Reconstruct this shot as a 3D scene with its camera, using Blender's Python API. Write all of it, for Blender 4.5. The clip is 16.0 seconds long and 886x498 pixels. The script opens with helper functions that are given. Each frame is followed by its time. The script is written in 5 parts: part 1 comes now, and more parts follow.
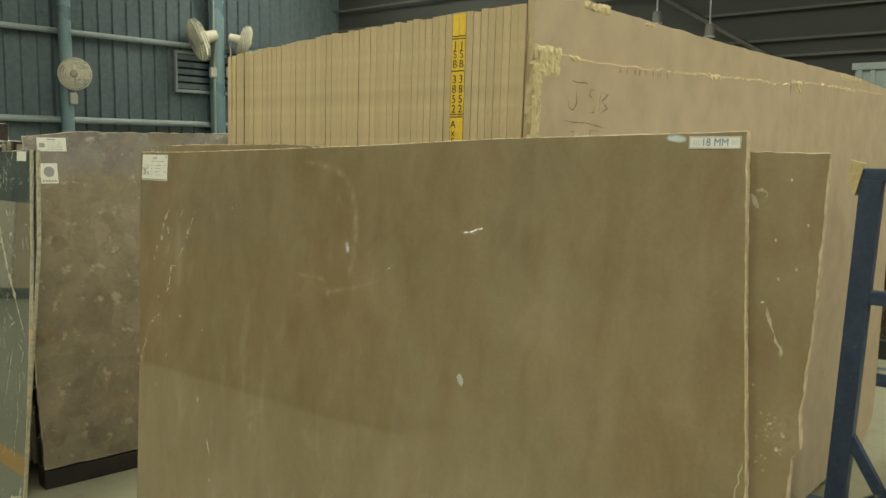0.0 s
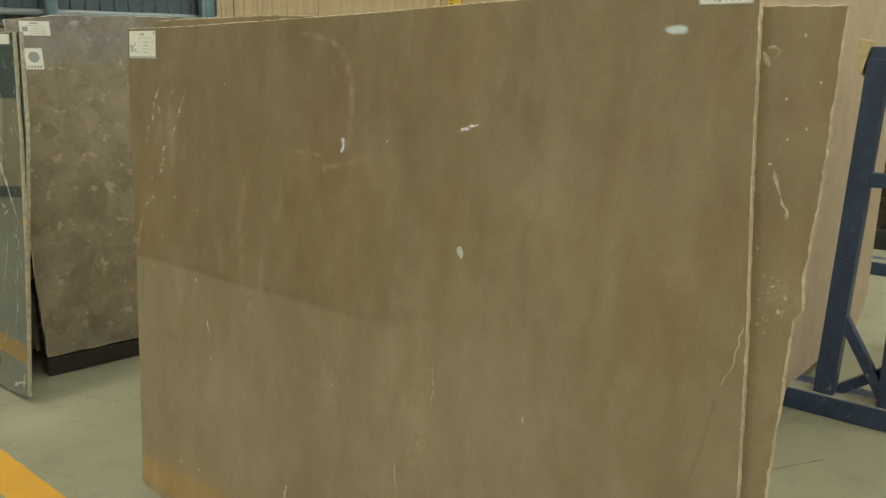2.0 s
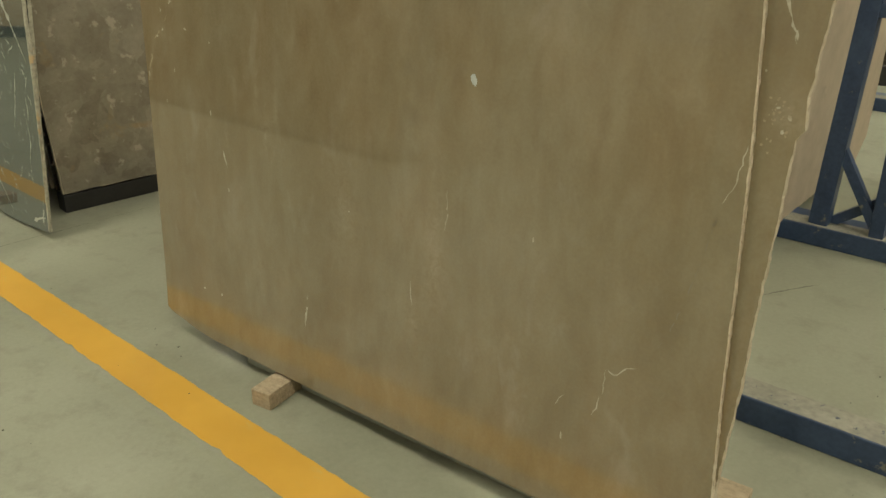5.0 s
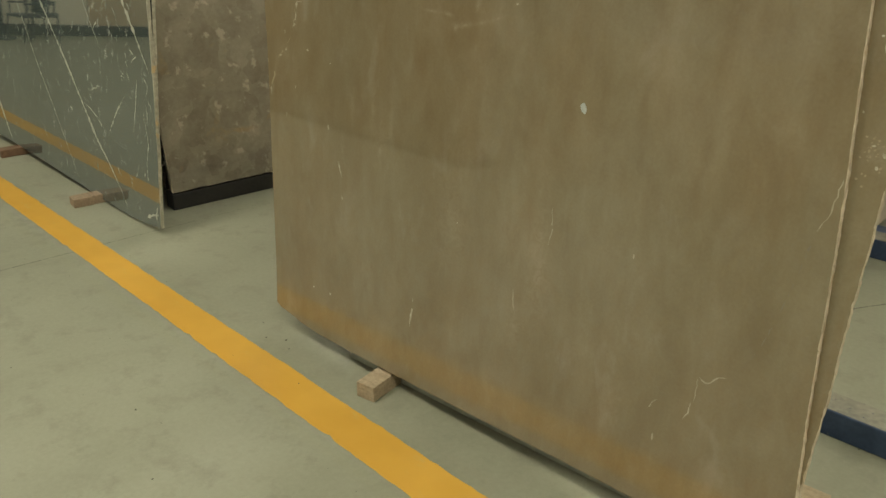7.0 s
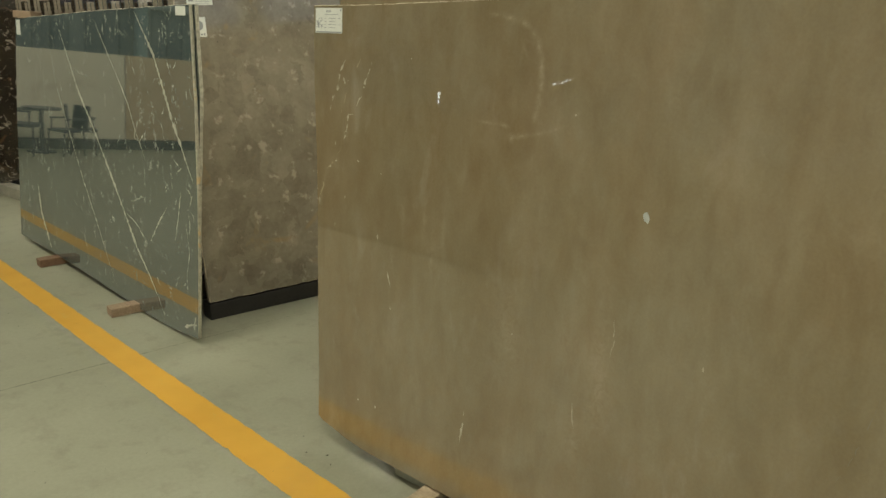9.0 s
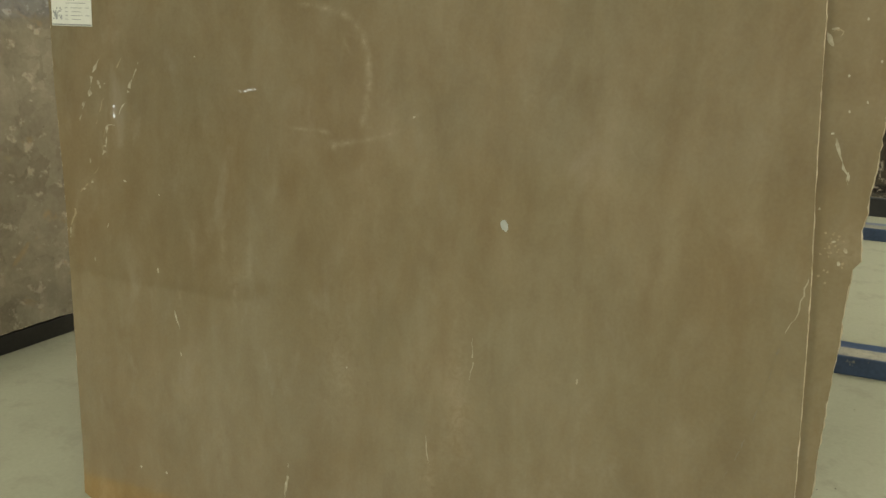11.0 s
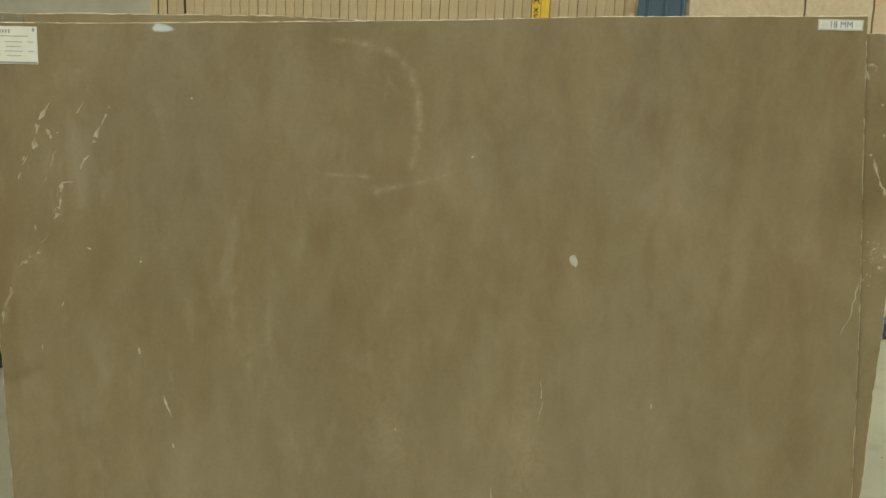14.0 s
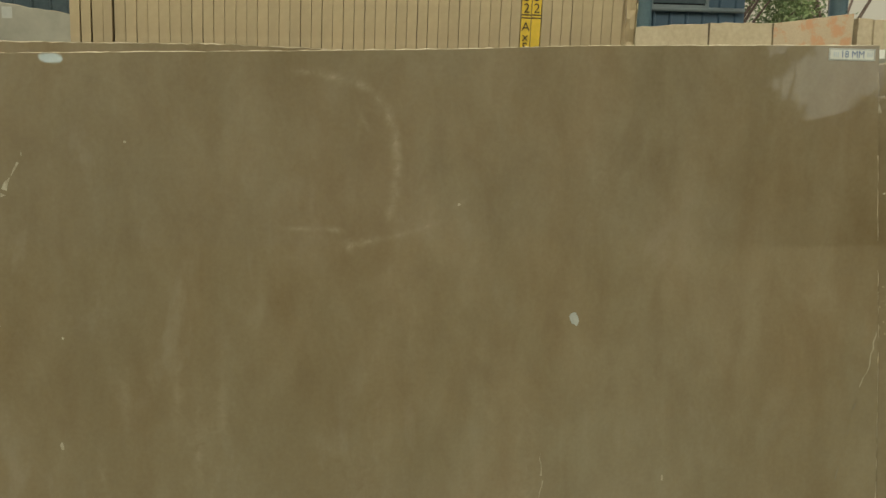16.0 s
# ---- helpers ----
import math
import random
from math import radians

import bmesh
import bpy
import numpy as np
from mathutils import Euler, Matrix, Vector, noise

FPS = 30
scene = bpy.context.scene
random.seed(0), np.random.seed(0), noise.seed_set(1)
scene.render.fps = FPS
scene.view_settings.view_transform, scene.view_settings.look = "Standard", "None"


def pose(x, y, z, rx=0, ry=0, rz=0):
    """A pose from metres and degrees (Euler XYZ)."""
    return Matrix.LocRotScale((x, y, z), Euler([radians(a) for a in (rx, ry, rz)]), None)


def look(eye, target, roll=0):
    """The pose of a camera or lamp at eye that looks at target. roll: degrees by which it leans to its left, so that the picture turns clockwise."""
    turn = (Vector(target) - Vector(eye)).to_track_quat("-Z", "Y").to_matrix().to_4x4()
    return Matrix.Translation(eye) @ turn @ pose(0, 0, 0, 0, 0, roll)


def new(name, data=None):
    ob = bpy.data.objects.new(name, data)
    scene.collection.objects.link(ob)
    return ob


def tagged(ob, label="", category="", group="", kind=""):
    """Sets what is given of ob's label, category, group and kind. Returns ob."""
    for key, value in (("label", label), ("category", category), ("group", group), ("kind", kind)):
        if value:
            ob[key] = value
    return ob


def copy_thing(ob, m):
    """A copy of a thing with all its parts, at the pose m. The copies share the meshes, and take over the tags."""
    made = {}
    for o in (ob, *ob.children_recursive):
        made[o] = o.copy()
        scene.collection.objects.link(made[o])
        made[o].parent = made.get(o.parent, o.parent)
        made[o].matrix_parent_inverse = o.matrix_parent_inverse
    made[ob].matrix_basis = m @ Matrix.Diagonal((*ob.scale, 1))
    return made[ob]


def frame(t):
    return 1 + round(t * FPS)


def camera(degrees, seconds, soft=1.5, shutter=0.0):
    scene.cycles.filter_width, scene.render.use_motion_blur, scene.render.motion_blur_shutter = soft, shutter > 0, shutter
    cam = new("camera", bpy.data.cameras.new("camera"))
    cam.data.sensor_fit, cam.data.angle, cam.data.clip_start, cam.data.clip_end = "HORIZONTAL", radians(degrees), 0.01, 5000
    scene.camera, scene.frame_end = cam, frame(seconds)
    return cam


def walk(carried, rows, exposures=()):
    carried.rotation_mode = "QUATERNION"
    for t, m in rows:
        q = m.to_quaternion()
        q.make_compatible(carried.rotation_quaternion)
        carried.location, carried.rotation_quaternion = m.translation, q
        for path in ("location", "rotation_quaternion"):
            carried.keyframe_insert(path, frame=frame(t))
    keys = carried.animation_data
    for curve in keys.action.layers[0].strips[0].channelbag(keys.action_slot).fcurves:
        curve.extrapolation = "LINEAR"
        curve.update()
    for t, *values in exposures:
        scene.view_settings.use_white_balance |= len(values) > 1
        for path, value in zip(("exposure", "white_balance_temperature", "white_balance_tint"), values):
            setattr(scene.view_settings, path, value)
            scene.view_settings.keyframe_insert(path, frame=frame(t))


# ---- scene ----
# seconds, eye x, y, z, yaw, pitch, roll
ROWS = [
    (0.0, 2.585, -1.446, 1.676, 39.96, -6.59, 0.58),
    (0.5, 2.583, -1.443, 1.660, 39.67, -7.73, 0.50),
    (1.0, 2.580, -1.446, 1.641, 39.58, -9.37, 0.47),
    (1.5, 2.571, -1.441, 1.617, 39.57, -11.13, 0.42),
    (2.0, 2.564, -1.435, 1.605, 39.59, -13.28, 0.31),
    (2.5, 2.553, -1.429, 1.593, 39.54, -15.54, 0.31),
    (3.0, 2.549, -1.429, 1.575, 39.50, -17.59, 0.26),
    (3.5, 2.550, -1.431, 1.563, 39.50, -19.37, 0.27),
    (4.0, 2.544, -1.433, 1.553, 39.49, -21.14, 0.24),
    (6.5, 2.677, -1.728, 1.687, 40.16, -25.32, 0.63),
    (7.0, 2.606, -1.749, 1.703, 43.73, -23.84, 0.11),
    (7.5, 2.541, -1.784, 1.707, 45.00, -21.52, -0.19),
    (8.0, 2.517, -1.788, 1.703, 47.93, -19.51, -0.69),
    (8.5, 2.519, -1.789, 1.695, 49.17, -17.61, -0.65),
    (9.0, 2.496, -1.786, 1.687, 45.11, -16.47, -0.27),
    (9.5, 2.447, -1.791, 1.678, 37.00, -16.01, 0.11),
    (10.0, 2.327, -1.771, 1.667, 32.27, -16.05, 0.61),
    (12.5, 1.504, -1.800, 1.600, 11.50, -14.92, 0.97),
    (13.0, 1.374, -1.804, 1.606, 9.95, -14.83, 1.02),
    (13.5, 1.239, -1.842, 1.628, 7.11, -14.57, 1.02),
    (14.0, 1.096, -1.889, 1.611, 1.16, -12.85, 1.30),
    (14.5, 1.028, -1.862, 1.590, -3.51, -11.33, 1.03),
    (15.0, 0.991, -1.755, 1.596, -5.68, -11.06, 0.99),
    (15.5, 0.959, -1.655, 1.602, -5.98, -11.01, 0.96),
    (16.0, 0.920, -1.614, 1.617, -5.64, -10.84, 1.03),
]
cam = camera(54.97, 16.0)
walk(cam, [(t, pose(x, y, z, 90 + pitch, 0, yaw) @ pose(0, 0, 0, 0, 0, roll)) for t, x, y, z, yaw, pitch, roll in ROWS], [(t, stops, kelvin, 5.0 if t < 1 else 8.0 if 12 < t < 15 else 10.0) for t, stops, kelvin in ((0.0, -0.04, 6750), (2.5, 0.0, 6500), (4.0, 0.0, 6500), (6.5, -0.08, 6500), (9.0, -0.08, 6500), (10.0, 0.0, 6500), (12.5, 0.05, 6420), (14.0, 0.07, 6420), (15.0, -0.07, 6500), (16.0, -0.15, 6500))])

# ---- light ----
world = bpy.data.worlds.new("sky")
scene.world = world
world.use_nodes = True
sky = world.node_tree.nodes.new("ShaderNodeTexSky")
sky.sky_type, sky.sun_disc = "NISHITA", False
sky.dust_density, sky.air_density, sky.ozone_density = 7.0, 1.0, 0.5
sky.sun_elevation, sky.sun_rotation = radians(42), radians(190)
world.node_tree.nodes["Background"].inputs[1].default_value = 0.15
world.node_tree.links.new(sky.outputs[0], world.node_tree.nodes["Background"].inputs[0])
sun = new("sun", bpy.data.lights.new("sun", "SUN"))
sun.data.energy, sun.data.angle, sun.data.color = 2.0, radians(2), (1, 0.95, 0.86)
sun.matrix_world = look((2, -14, 25), (8, 14, 0))

# Ceiling lamps at guessed spots; the weaker last one is added fill for the floor.
LAMPS = [(-6, -2.5), (-1, -2.5), (4, -2.5), (-6, 5.5), (-1, 5.5), (5, 5.0), (-5, -9), (2, -9), (8.5, -2.0), (9.5, 5.0), (-8.2, 8.6)]
for lx, ly, power in [(a, b, 200.0) for a, b in LAMPS] + [(2.9, 1.6, 110.0)]:
    lamp = new("hall_fill_light", bpy.data.lights.new("hall_fill_light", "AREA"))
    lamp.data.shape, lamp.data.size, lamp.data.energy, lamp.data.color = "DISK", 1.8, power, (1.0, 0.975, 0.82)
    lamp.matrix_world = pose(lx, ly, 6.1)


# ---- materials ----
def shader(name):
    m = bpy.data.materials.new(name)
    m.use_nodes = True
    return m, m.node_tree.nodes, m.node_tree.links, m.node_tree.nodes["Principled BSDF"]


def ramp(nodes, links, fac, stops):
    r = nodes.new("ShaderNodeValToRGB")
    while len(r.color_ramp.elements) < len(stops):
        r.color_ramp.elements.new(0.5)
    for e, (p, c) in zip(r.color_ramp.elements, stops):
        e.position, e.color = p, (*c, 1)
    links.new(fac, r.inputs[0])
    return r.outputs[0]


def noise_tex(nodes, links, vec, scale, detail=4.0, rough=0.55, distort=0.0):
    n = nodes.new("ShaderNodeTexNoise")
    n.inputs["Scale"].default_value, n.inputs["Detail"].default_value = scale, detail
    n.inputs["Roughness"].default_value, n.inputs["Distortion"].default_value = rough, distort
    links.new(vec, n.inputs["Vector"])
    return n.outputs["Fac"]


def mapped(nodes, links, scale=(1, 1, 1), turn=(0, 0, 0), shift=(0, 0, 0)):
    tc, mp = nodes.new("ShaderNodeTexCoord"), nodes.new("ShaderNodeMapping")
    mp.inputs["Scale"].default_value, mp.inputs["Location"].default_value = scale, shift
    mp.inputs["Rotation"].default_value = [radians(a) for a in turn]
    links.new(tc.outputs["Object"], mp.inputs[0])
    return mp.outputs[0]


def blend(nodes, links, fac, a, b, mode="MIX"):
    m = nodes.new("ShaderNodeMix")
    m.data_type, m.blend_type = "RGBA", mode
    for value, slot in ((fac, 0), (a, 6), (b, 7)):
        if isinstance(value, (int, float)):
            m.inputs[slot].default_value = value
        elif isinstance(value, tuple):
            m.inputs[slot].default_value = (*value, 1)
        else:
            links.new(value, m.inputs[slot])
    return m.outputs[2]


def surface(name, dark, light, scale=6.0, rough=0.5, stretch=(1, 1, 1), grain=60.0, bump=0.1, metal=0.0, vary=0.0, rough_vary=0.12, spots=None):
    """A surface mottled at two scales, with fine relief and uneven gloss."""
    m, n, l, b = shader(name)
    vec = mapped(n, l, stretch)
    big, fine = noise_tex(n, l, vec, scale, 5), noise_tex(n, l, mapped(n, l), grain, 3)
    col = ramp(n, l, big, [(0.32, dark), (0.7, light)])
    col = blend(n, l, 0.35, col, ramp(n, l, fine, [(0.3, tuple(0.75 * v for v in dark)), (0.7, tuple(min(1, 1.12 * v) for v in light))]))
    if spots:
        dots = noise_tex(n, l, mapped(n, l, shift=(3, 7, 1)), spots[0], 6, 0.65)
        mask = ramp(n, l, dots, [(spots[1], (0, 0, 0)), (spots[1] + 0.05, (1, 1, 1))])
        col = blend(n, l, mask, col, spots[2])
    if vary:
        info = n.new("ShaderNodeObjectInfo")
        val = ramp(n, l, info.outputs["Random"], [(0, (1 - vary,) * 3), (1, (1,) * 3)])
        col = blend(n, l, 1.0, col, val, "MULTIPLY")
    l.new(col, b.inputs["Base Color"])
    mr = n.new("ShaderNodeMapRange")
    mr.inputs[3].default_value, mr.inputs[4].default_value = max(0.02, rough - rough_vary), min(1, rough + rough_vary)
    l.new(big, mr.inputs[0])
    l.new(mr.outputs[0], b.inputs["Roughness"])
    b.inputs["Metallic"].default_value = metal
    if bump:
        bp = n.new("ShaderNodeBump")
        bp.inputs["Strength"].default_value, bp.inputs["Distance"].default_value = bump, 0.01
        l.new(fine, bp.inputs["Height"])
        l.new(bp.outputs[0], b.inputs["Normal"])
    return m


def soft_spots(n, l, spots):
    """A mask of soft oval patches (x, z, half width, half height, turn, strength) on a stone face."""
    total = None
    for x, z, rx, rz, turn, amount in spots:
        tc, mp, g = n.new("ShaderNodeTexCoord"), n.new("ShaderNodeMapping"), n.new("ShaderNodeTexGradient")
        mp.vector_type = "TEXTURE"
        mp.inputs["Location"].default_value, mp.inputs["Scale"].default_value = (x, 0, z), (rx, 1, rz)
        mp.inputs["Rotation"].default_value = (0, radians(turn), 0)
        g.gradient_type = "QUADRATIC_SPHERE"
        l.new(tc.outputs["Object"], mp.inputs[0])
        l.new(mp.outputs[0], g.inputs[0])
        a = n.new("ShaderNodeMath")
        a.operation = "MULTIPLY_ADD"
        l.new(g.outputs["Fac"], a.inputs[0])
        a.inputs[1].default_value = amount
        if total is None:
            a.inputs[2].default_value = 0
        else:
            l.new(total, a.inputs[2])
        total = a.outputs[0]
    return total


def brown_marble():
    m, n, l, b = shader("brown_marble")
    cloud = noise_tex(n, l, mapped(n, l, (1.15, 1, 0.6)), 2.6, 7, 0.55, 0.8)
    streak = noise_tex(n, l, mapped(n, l, (3.2, 1, 0.6), shift=(0, 0, 4)), 1.6, 7, 0.6, 0.9)
    grain = noise_tex(n, l, mapped(n, l), 120, 3)
    mottle = noise_tex(n, l, mapped(n, l, (1.4, 1, 0.7), shift=(3, 0, 6)), 7.5, 9, 0.68, 0.4)
    brush = noise_tex(n, l, mapped(n, l, (16, 1, 1.1), shift=(1, 5, 2)), 3.0, 6, 0.6)
    veil = noise_tex(n, l, mapped(n, l, (1.3, 1, 1), turn=(0, 25, 0), shift=(5, 2, 1)), 5.0, 8, 0.6, 1.2)
    col = ramp(n, l, cloud, [(0.3, (0.166, 0.118, 0.056)), (0.5, (0.206, 0.165, 0.094)), (0.7, (0.252, 0.217, 0.142))])
    col = blend(n, l, 0.34, col, ramp(n, l, streak, [(0.3, (0.150, 0.118, 0.054)), (0.5, (0.208, 0.168, 0.088)), (0.72, (0.295, 0.252, 0.152))]))
    col = blend(n, l, 0.38, col, ramp(n, l, mottle, [(0.3, (0.150, 0.102, 0.048)), (0.5, (0.214, 0.168, 0.093)), (0.7, (0.276, 0.232, 0.148))]))
    col = blend(n, l, 0.05, col, ramp(n, l, brush, [(0.3, (0.160, 0.122, 0.064)), (0.7, (0.262, 0.22, 0.140))]))
    col = blend(n, l, ramp(n, l, veil, [(0.62, (0, 0, 0)), (0.85, (0.3, 0.3, 0.3))]), col, (0.31, 0.262, 0.175))
    wisp = noise_tex(n, l, mapped(n, l, (2.0, 1, 0.9), turn=(0, 4, 0), shift=(7, 1, 3)), 5.0, 6, 0.6, 0.35)
    where = noise_tex(n, l, mapped(n, l, shift=(1, 9, 4)), 2.2, 4, 0.5)
    gate = blend(n, l, 1.0, ramp(n, l, wisp, [(0.54, (0, 0, 0)), (0.72, (0.85, 0.85, 0.85))]), ramp(n, l, where, [(0.45, (0.05, 0.05, 0.05)), (0.62, (0.75, 0.75, 0.75))]), "MULTIPLY")
    col = blend(n, l, gate, col, (0.30, 0.255, 0.18))
    gate = blend(n, l, 1.0, ramp(n, l, wisp, [(0.28, (0.7, 0.7, 0.7)), (0.44, (0, 0, 0))]), ramp(n, l, where, [(0.45, (0.7, 0.7, 0.7)), (0.62, (0.1, 0.1, 0.1))]), "MULTIPLY")
    col = blend(n, l, gate, col, (0.150, 0.108, 0.055))
    tint = noise_tex(n, l, mapped(n, l, (1.6, 1, 0.8), shift=(4, 4, 9)), 2.4, 5, 0.6, 0.3)
    col = blend(n, l, 1.0, col, ramp(n, l, tint, [(0.34, (1.03, 0.985, 0.955)), (0.5, (1, 1, 1)), (0.66, (0.975, 1.0, 1.025))]), "MULTIPLY")
    arc = soft_spots(n, l, [(0.81, 1.59, 0.06, 0.018, 4, 0.5), (0.866, 1.58, 0.05, 0.020, 12, 0.8), (0.92, 1.566, 0.04, 0.020, 25, 0.8), (0.955, 1.54, 0.035, 0.022, 48, 0.7), (0.978, 1.504, 0.020, 0.045, -20, 0.9), (0.991, 1.455, 0.019, 0.05, -6, 0.9), (0.994, 1.405, 0.019, 0.055, 2, 0.9), (0.989, 1.355, 0.019, 0.05, 8, 0.8), (0.979, 1.312, 0.018, 0.04, 14, 0.7),
                              (0.80, 1.28, 0.07, 0.010, 2, 0.55), (0.868, 1.278, 0.035, 0.012, 10, 0.7), (0.898, 1.244, 0.030, 0.028, 0, 1.1), (0.937, 1.254, 0.05, 0.016, -12, 0.8), (1.004, 1.268, 0.06, 0.013, -12, 0.6), (1.055, 1.285, 0.045, 0.010, -20, 0.6), (1.12, 1.33, 0.03, 0.010, -30, 0.5), (0.93, 1.49, 0.012, 0.05, -30, 0.4),
                              (1.27, 0.62, 0.075, 0.42, 0, 0.55), (1.20, 0.42, 0.06, 0.22, 0, 0.45), (0.93, 0.66, 0.13, 0.30, 0, 0.42), (0.60, 0.86, 0.10, 0.25, 0, 0.25), (0.45, 0.95, 0.025, 0.14, 3, 0.3), (0.50, 0.98, 0.018, 0.12, 0, 0.3), (0.55, 0.93, 0.02, 0.13, 2, 0.35), (0.59, 0.82, 0.016, 0.10, 0, 0.35), (0.64, 0.90, 0.018, 0.12, -2, 0.3), (0.40, 0.78, 0.02, 0.10, 0, 0.3),
                              (1.42, 1.40, 0.10, 0.25, 0, 0.2), (1.62, 1.25, 0.12, 0.3, 0, 0.15), (1.02, 1.05, 0.10, 0.3, 0, 0.18), (0.08, 1.07, 0.05, 0.05, 20, 0.6), (0.02, 1.0, 0.025, 0.09, 12, 0.6), (0.0, 0.92, 0.02, 0.06, 10, 0.6), (0.12, 1.30, 0.05, 0.16, 22, 0.3), (2.10, 1.12, 0.08, 0.09, 0, 0.6), (2.09, 0.95, 0.05, 0.06, 0, 0.3), (2.02, 1.53, 0.05, 0.05, 0, 0.5)])
    broken = n.new("ShaderNodeMath")
    broken.operation = "MULTIPLY"
    l.new(arc, broken.inputs[0])
    l.new(ramp(n, l, noise_tex(n, l, mapped(n, l), 34, 8, 0.7, 1.2), [(0.38, (0.10, 0.10, 0.10)), (0.64, (1, 1, 1))]), broken.inputs[1])
    col = blend(n, l, broken.outputs[0], col, (0.36, 0.30, 0.20))
    col = blend(n, l, 0.10, col, ramp(n, l, grain, [(0.3, (0.13, 0.10, 0.05)), (0.7, (0.31, 0.26, 0.16))]))
    l.new(col, b.inputs["Base Color"])
    ripple = n.new("ShaderNodeBump")
    ripple.inputs["Strength"].default_value, ripple.inputs["Distance"].default_value = 0.16, 0.002
    l.new(noise_tex(n, l, mapped(n, l, shift=(2, 2, 2)), 5.0, 3, 0.5), ripple.inputs["Height"])
    l.new(ripple.outputs[0], b.inputs["Coat Normal"])
    b.inputs["Roughness"].default_value, b.inputs["IOR"].default_value = 0.19, 1.5
    b.inputs["Coat Weight"].default_value, b.inputs["Coat Roughness"].default_value, b.inputs["Coat IOR"].default_value = 1.0, 0.02, 1.66
    return m


def dark_green_marble():
    m, n, l, b = shader("dark_green_marble")
    cloud = noise_tex(n, l, mapped(n, l), 3.0, 6)
    lace = noise_tex(n, l, mapped(n, l, (1.6, 1, 0.8), turn=(0, -30, 0)), 7.0, 9, 0.62, 2.2)
    net = n.new("ShaderNodeTexVoronoi")
    net.feature = "DISTANCE_TO_EDGE"
    net.inputs["Scale"].default_value = 3.0
    warp = noise_tex(n, l, mapped(n, l, shift=(2, 4, 8)), 4.0, 5)
    mixv = n.new("ShaderNodeVectorMath")
    mixv.operation = "MULTIPLY_ADD"
    l.new(warp, mixv.inputs[0])
    mixv.inputs[1].default_value = (1.2, 1.2, 1.2)
    l.new(mapped(n, l, (1.5, 1, 0.45), turn=(0, -24, 0)), mixv.inputs[2])
    l.new(mixv.outputs[0], net.inputs["Vector"])
    thin = ramp(n, l, net.outputs["Distance"], [(0.0, (0.9, 0.9, 0.9)), (0.022, (0, 0, 0))])
    gate = ramp(n, l, lace, [(0.50, (0, 0, 0)), (0.58, (1, 1, 1))])
    col = ramp(n, l, cloud, [(0.3, (0.050, 0.064, 0.056)), (0.7, (0.095, 0.117, 0.100))])
    col = blend(n, l, ramp(n, l, lace, [(0.645, (0, 0, 0)), (0.69, (0.6, 0.6, 0.6))]), col, (0.34, 0.35, 0.29))
    col = blend(n, l, blend(n, l, 1.0, thin, gate, "MULTIPLY"), col, (0.45, 0.45, 0.38))
    l.new(col, b.inputs["Base Color"])
    b.inputs["Roughness"].default_value = 0.03
    b.inputs["IOR"].default_value = 3.1
    return m


def brecciated_marble(name, tones, clast, rust, amount=0.60, coat=1.7, twist=0.15):
    """A polished stone of broken lumps in a finer ground, with rusty seams and dark pits."""
    m, n, l, b = shader(name)
    warp = noise_tex(n, l, mapped(n, l, shift=(4, 1, 2)), 5.0, 5)
    bent = n.new("ShaderNodeVectorMath")
    bent.operation = "MULTIPLY_ADD"
    l.new(warp, bent.inputs[0])
    bent.inputs[1].default_value = (0.35, 0.35, 0.35)
    l.new(mapped(n, l), bent.inputs[2])
    lump = n.new("ShaderNodeTexVoronoi")
    lump.inputs["Scale"].default_value = 11.0
    l.new(bent.outputs[0], lump.inputs["Vector"])
    cloud = noise_tex(n, l, mapped(n, l), 2.2, 6, 0.6, 0.5)
    mid = noise_tex(n, l, mapped(n, l, shift=(8, 3, 5)), 7.0, 8, 0.66, 0.4)
    fine = noise_tex(n, l, mapped(n, l), 42, 6, 0.7)
    col = ramp(n, l, cloud, [(0.3, tones[0]), (0.5, tones[1]), (0.72, tones[2])])
    col = blend(n, l, 0.45, col, ramp(n, l, mid, [(0.32, tones[0]), (0.5, tones[1]), (0.68, tones[2])]))
    col = blend(n, l, 0.30, col, ramp(n, l, lump.outputs["Color"], [(0.1, tones[0]), (0.9, tones[2])]))
    col = blend(n, l, 0.15, col, ramp(n, l, fine, [(0.34, tones[0]), (0.66, tones[2])]))
    pick = noise_tex(n, l, mapped(n, l, shift=(2, 9, 6)), 13, 7, 0.62, twist)
    col = blend(n, l, ramp(n, l, pick, [(amount, (0, 0, 0)), (amount + 0.07, (0.7, 0.7, 0.7))]), col, clast)
    seam = noise_tex(n, l, mapped(n, l, (1, 1, 1.5), turn=(0, 30, 0), shift=(6, 2, 9)), 3.4, 7, 0.62, 1.0)
    col = blend(n, l, ramp(n, l, seam, [(0.60, (0, 0, 0)), (0.70, (0.45, 0.45, 0.45))]), col, rust)
    pits = noise_tex(n, l, mapped(n, l, shift=(1, 5, 3)), 48, 3, 0.6)
    col = blend(n, l, ramp(n, l, pits, [(0.69, (0, 0, 0)), (0.73, (0.8, 0.8, 0.8))]), col, tuple(0.4 * v for v in tones[0]))
    l.new(col, b.inputs["Base Color"])
    b.inputs["Roughness"].default_value = 0.07
    b.inputs["Coat Weight"].default_value, b.inputs["Coat Roughness"].default_value, b.inputs["Coat IOR"].default_value = 1.0, 0.02, coat
    return m


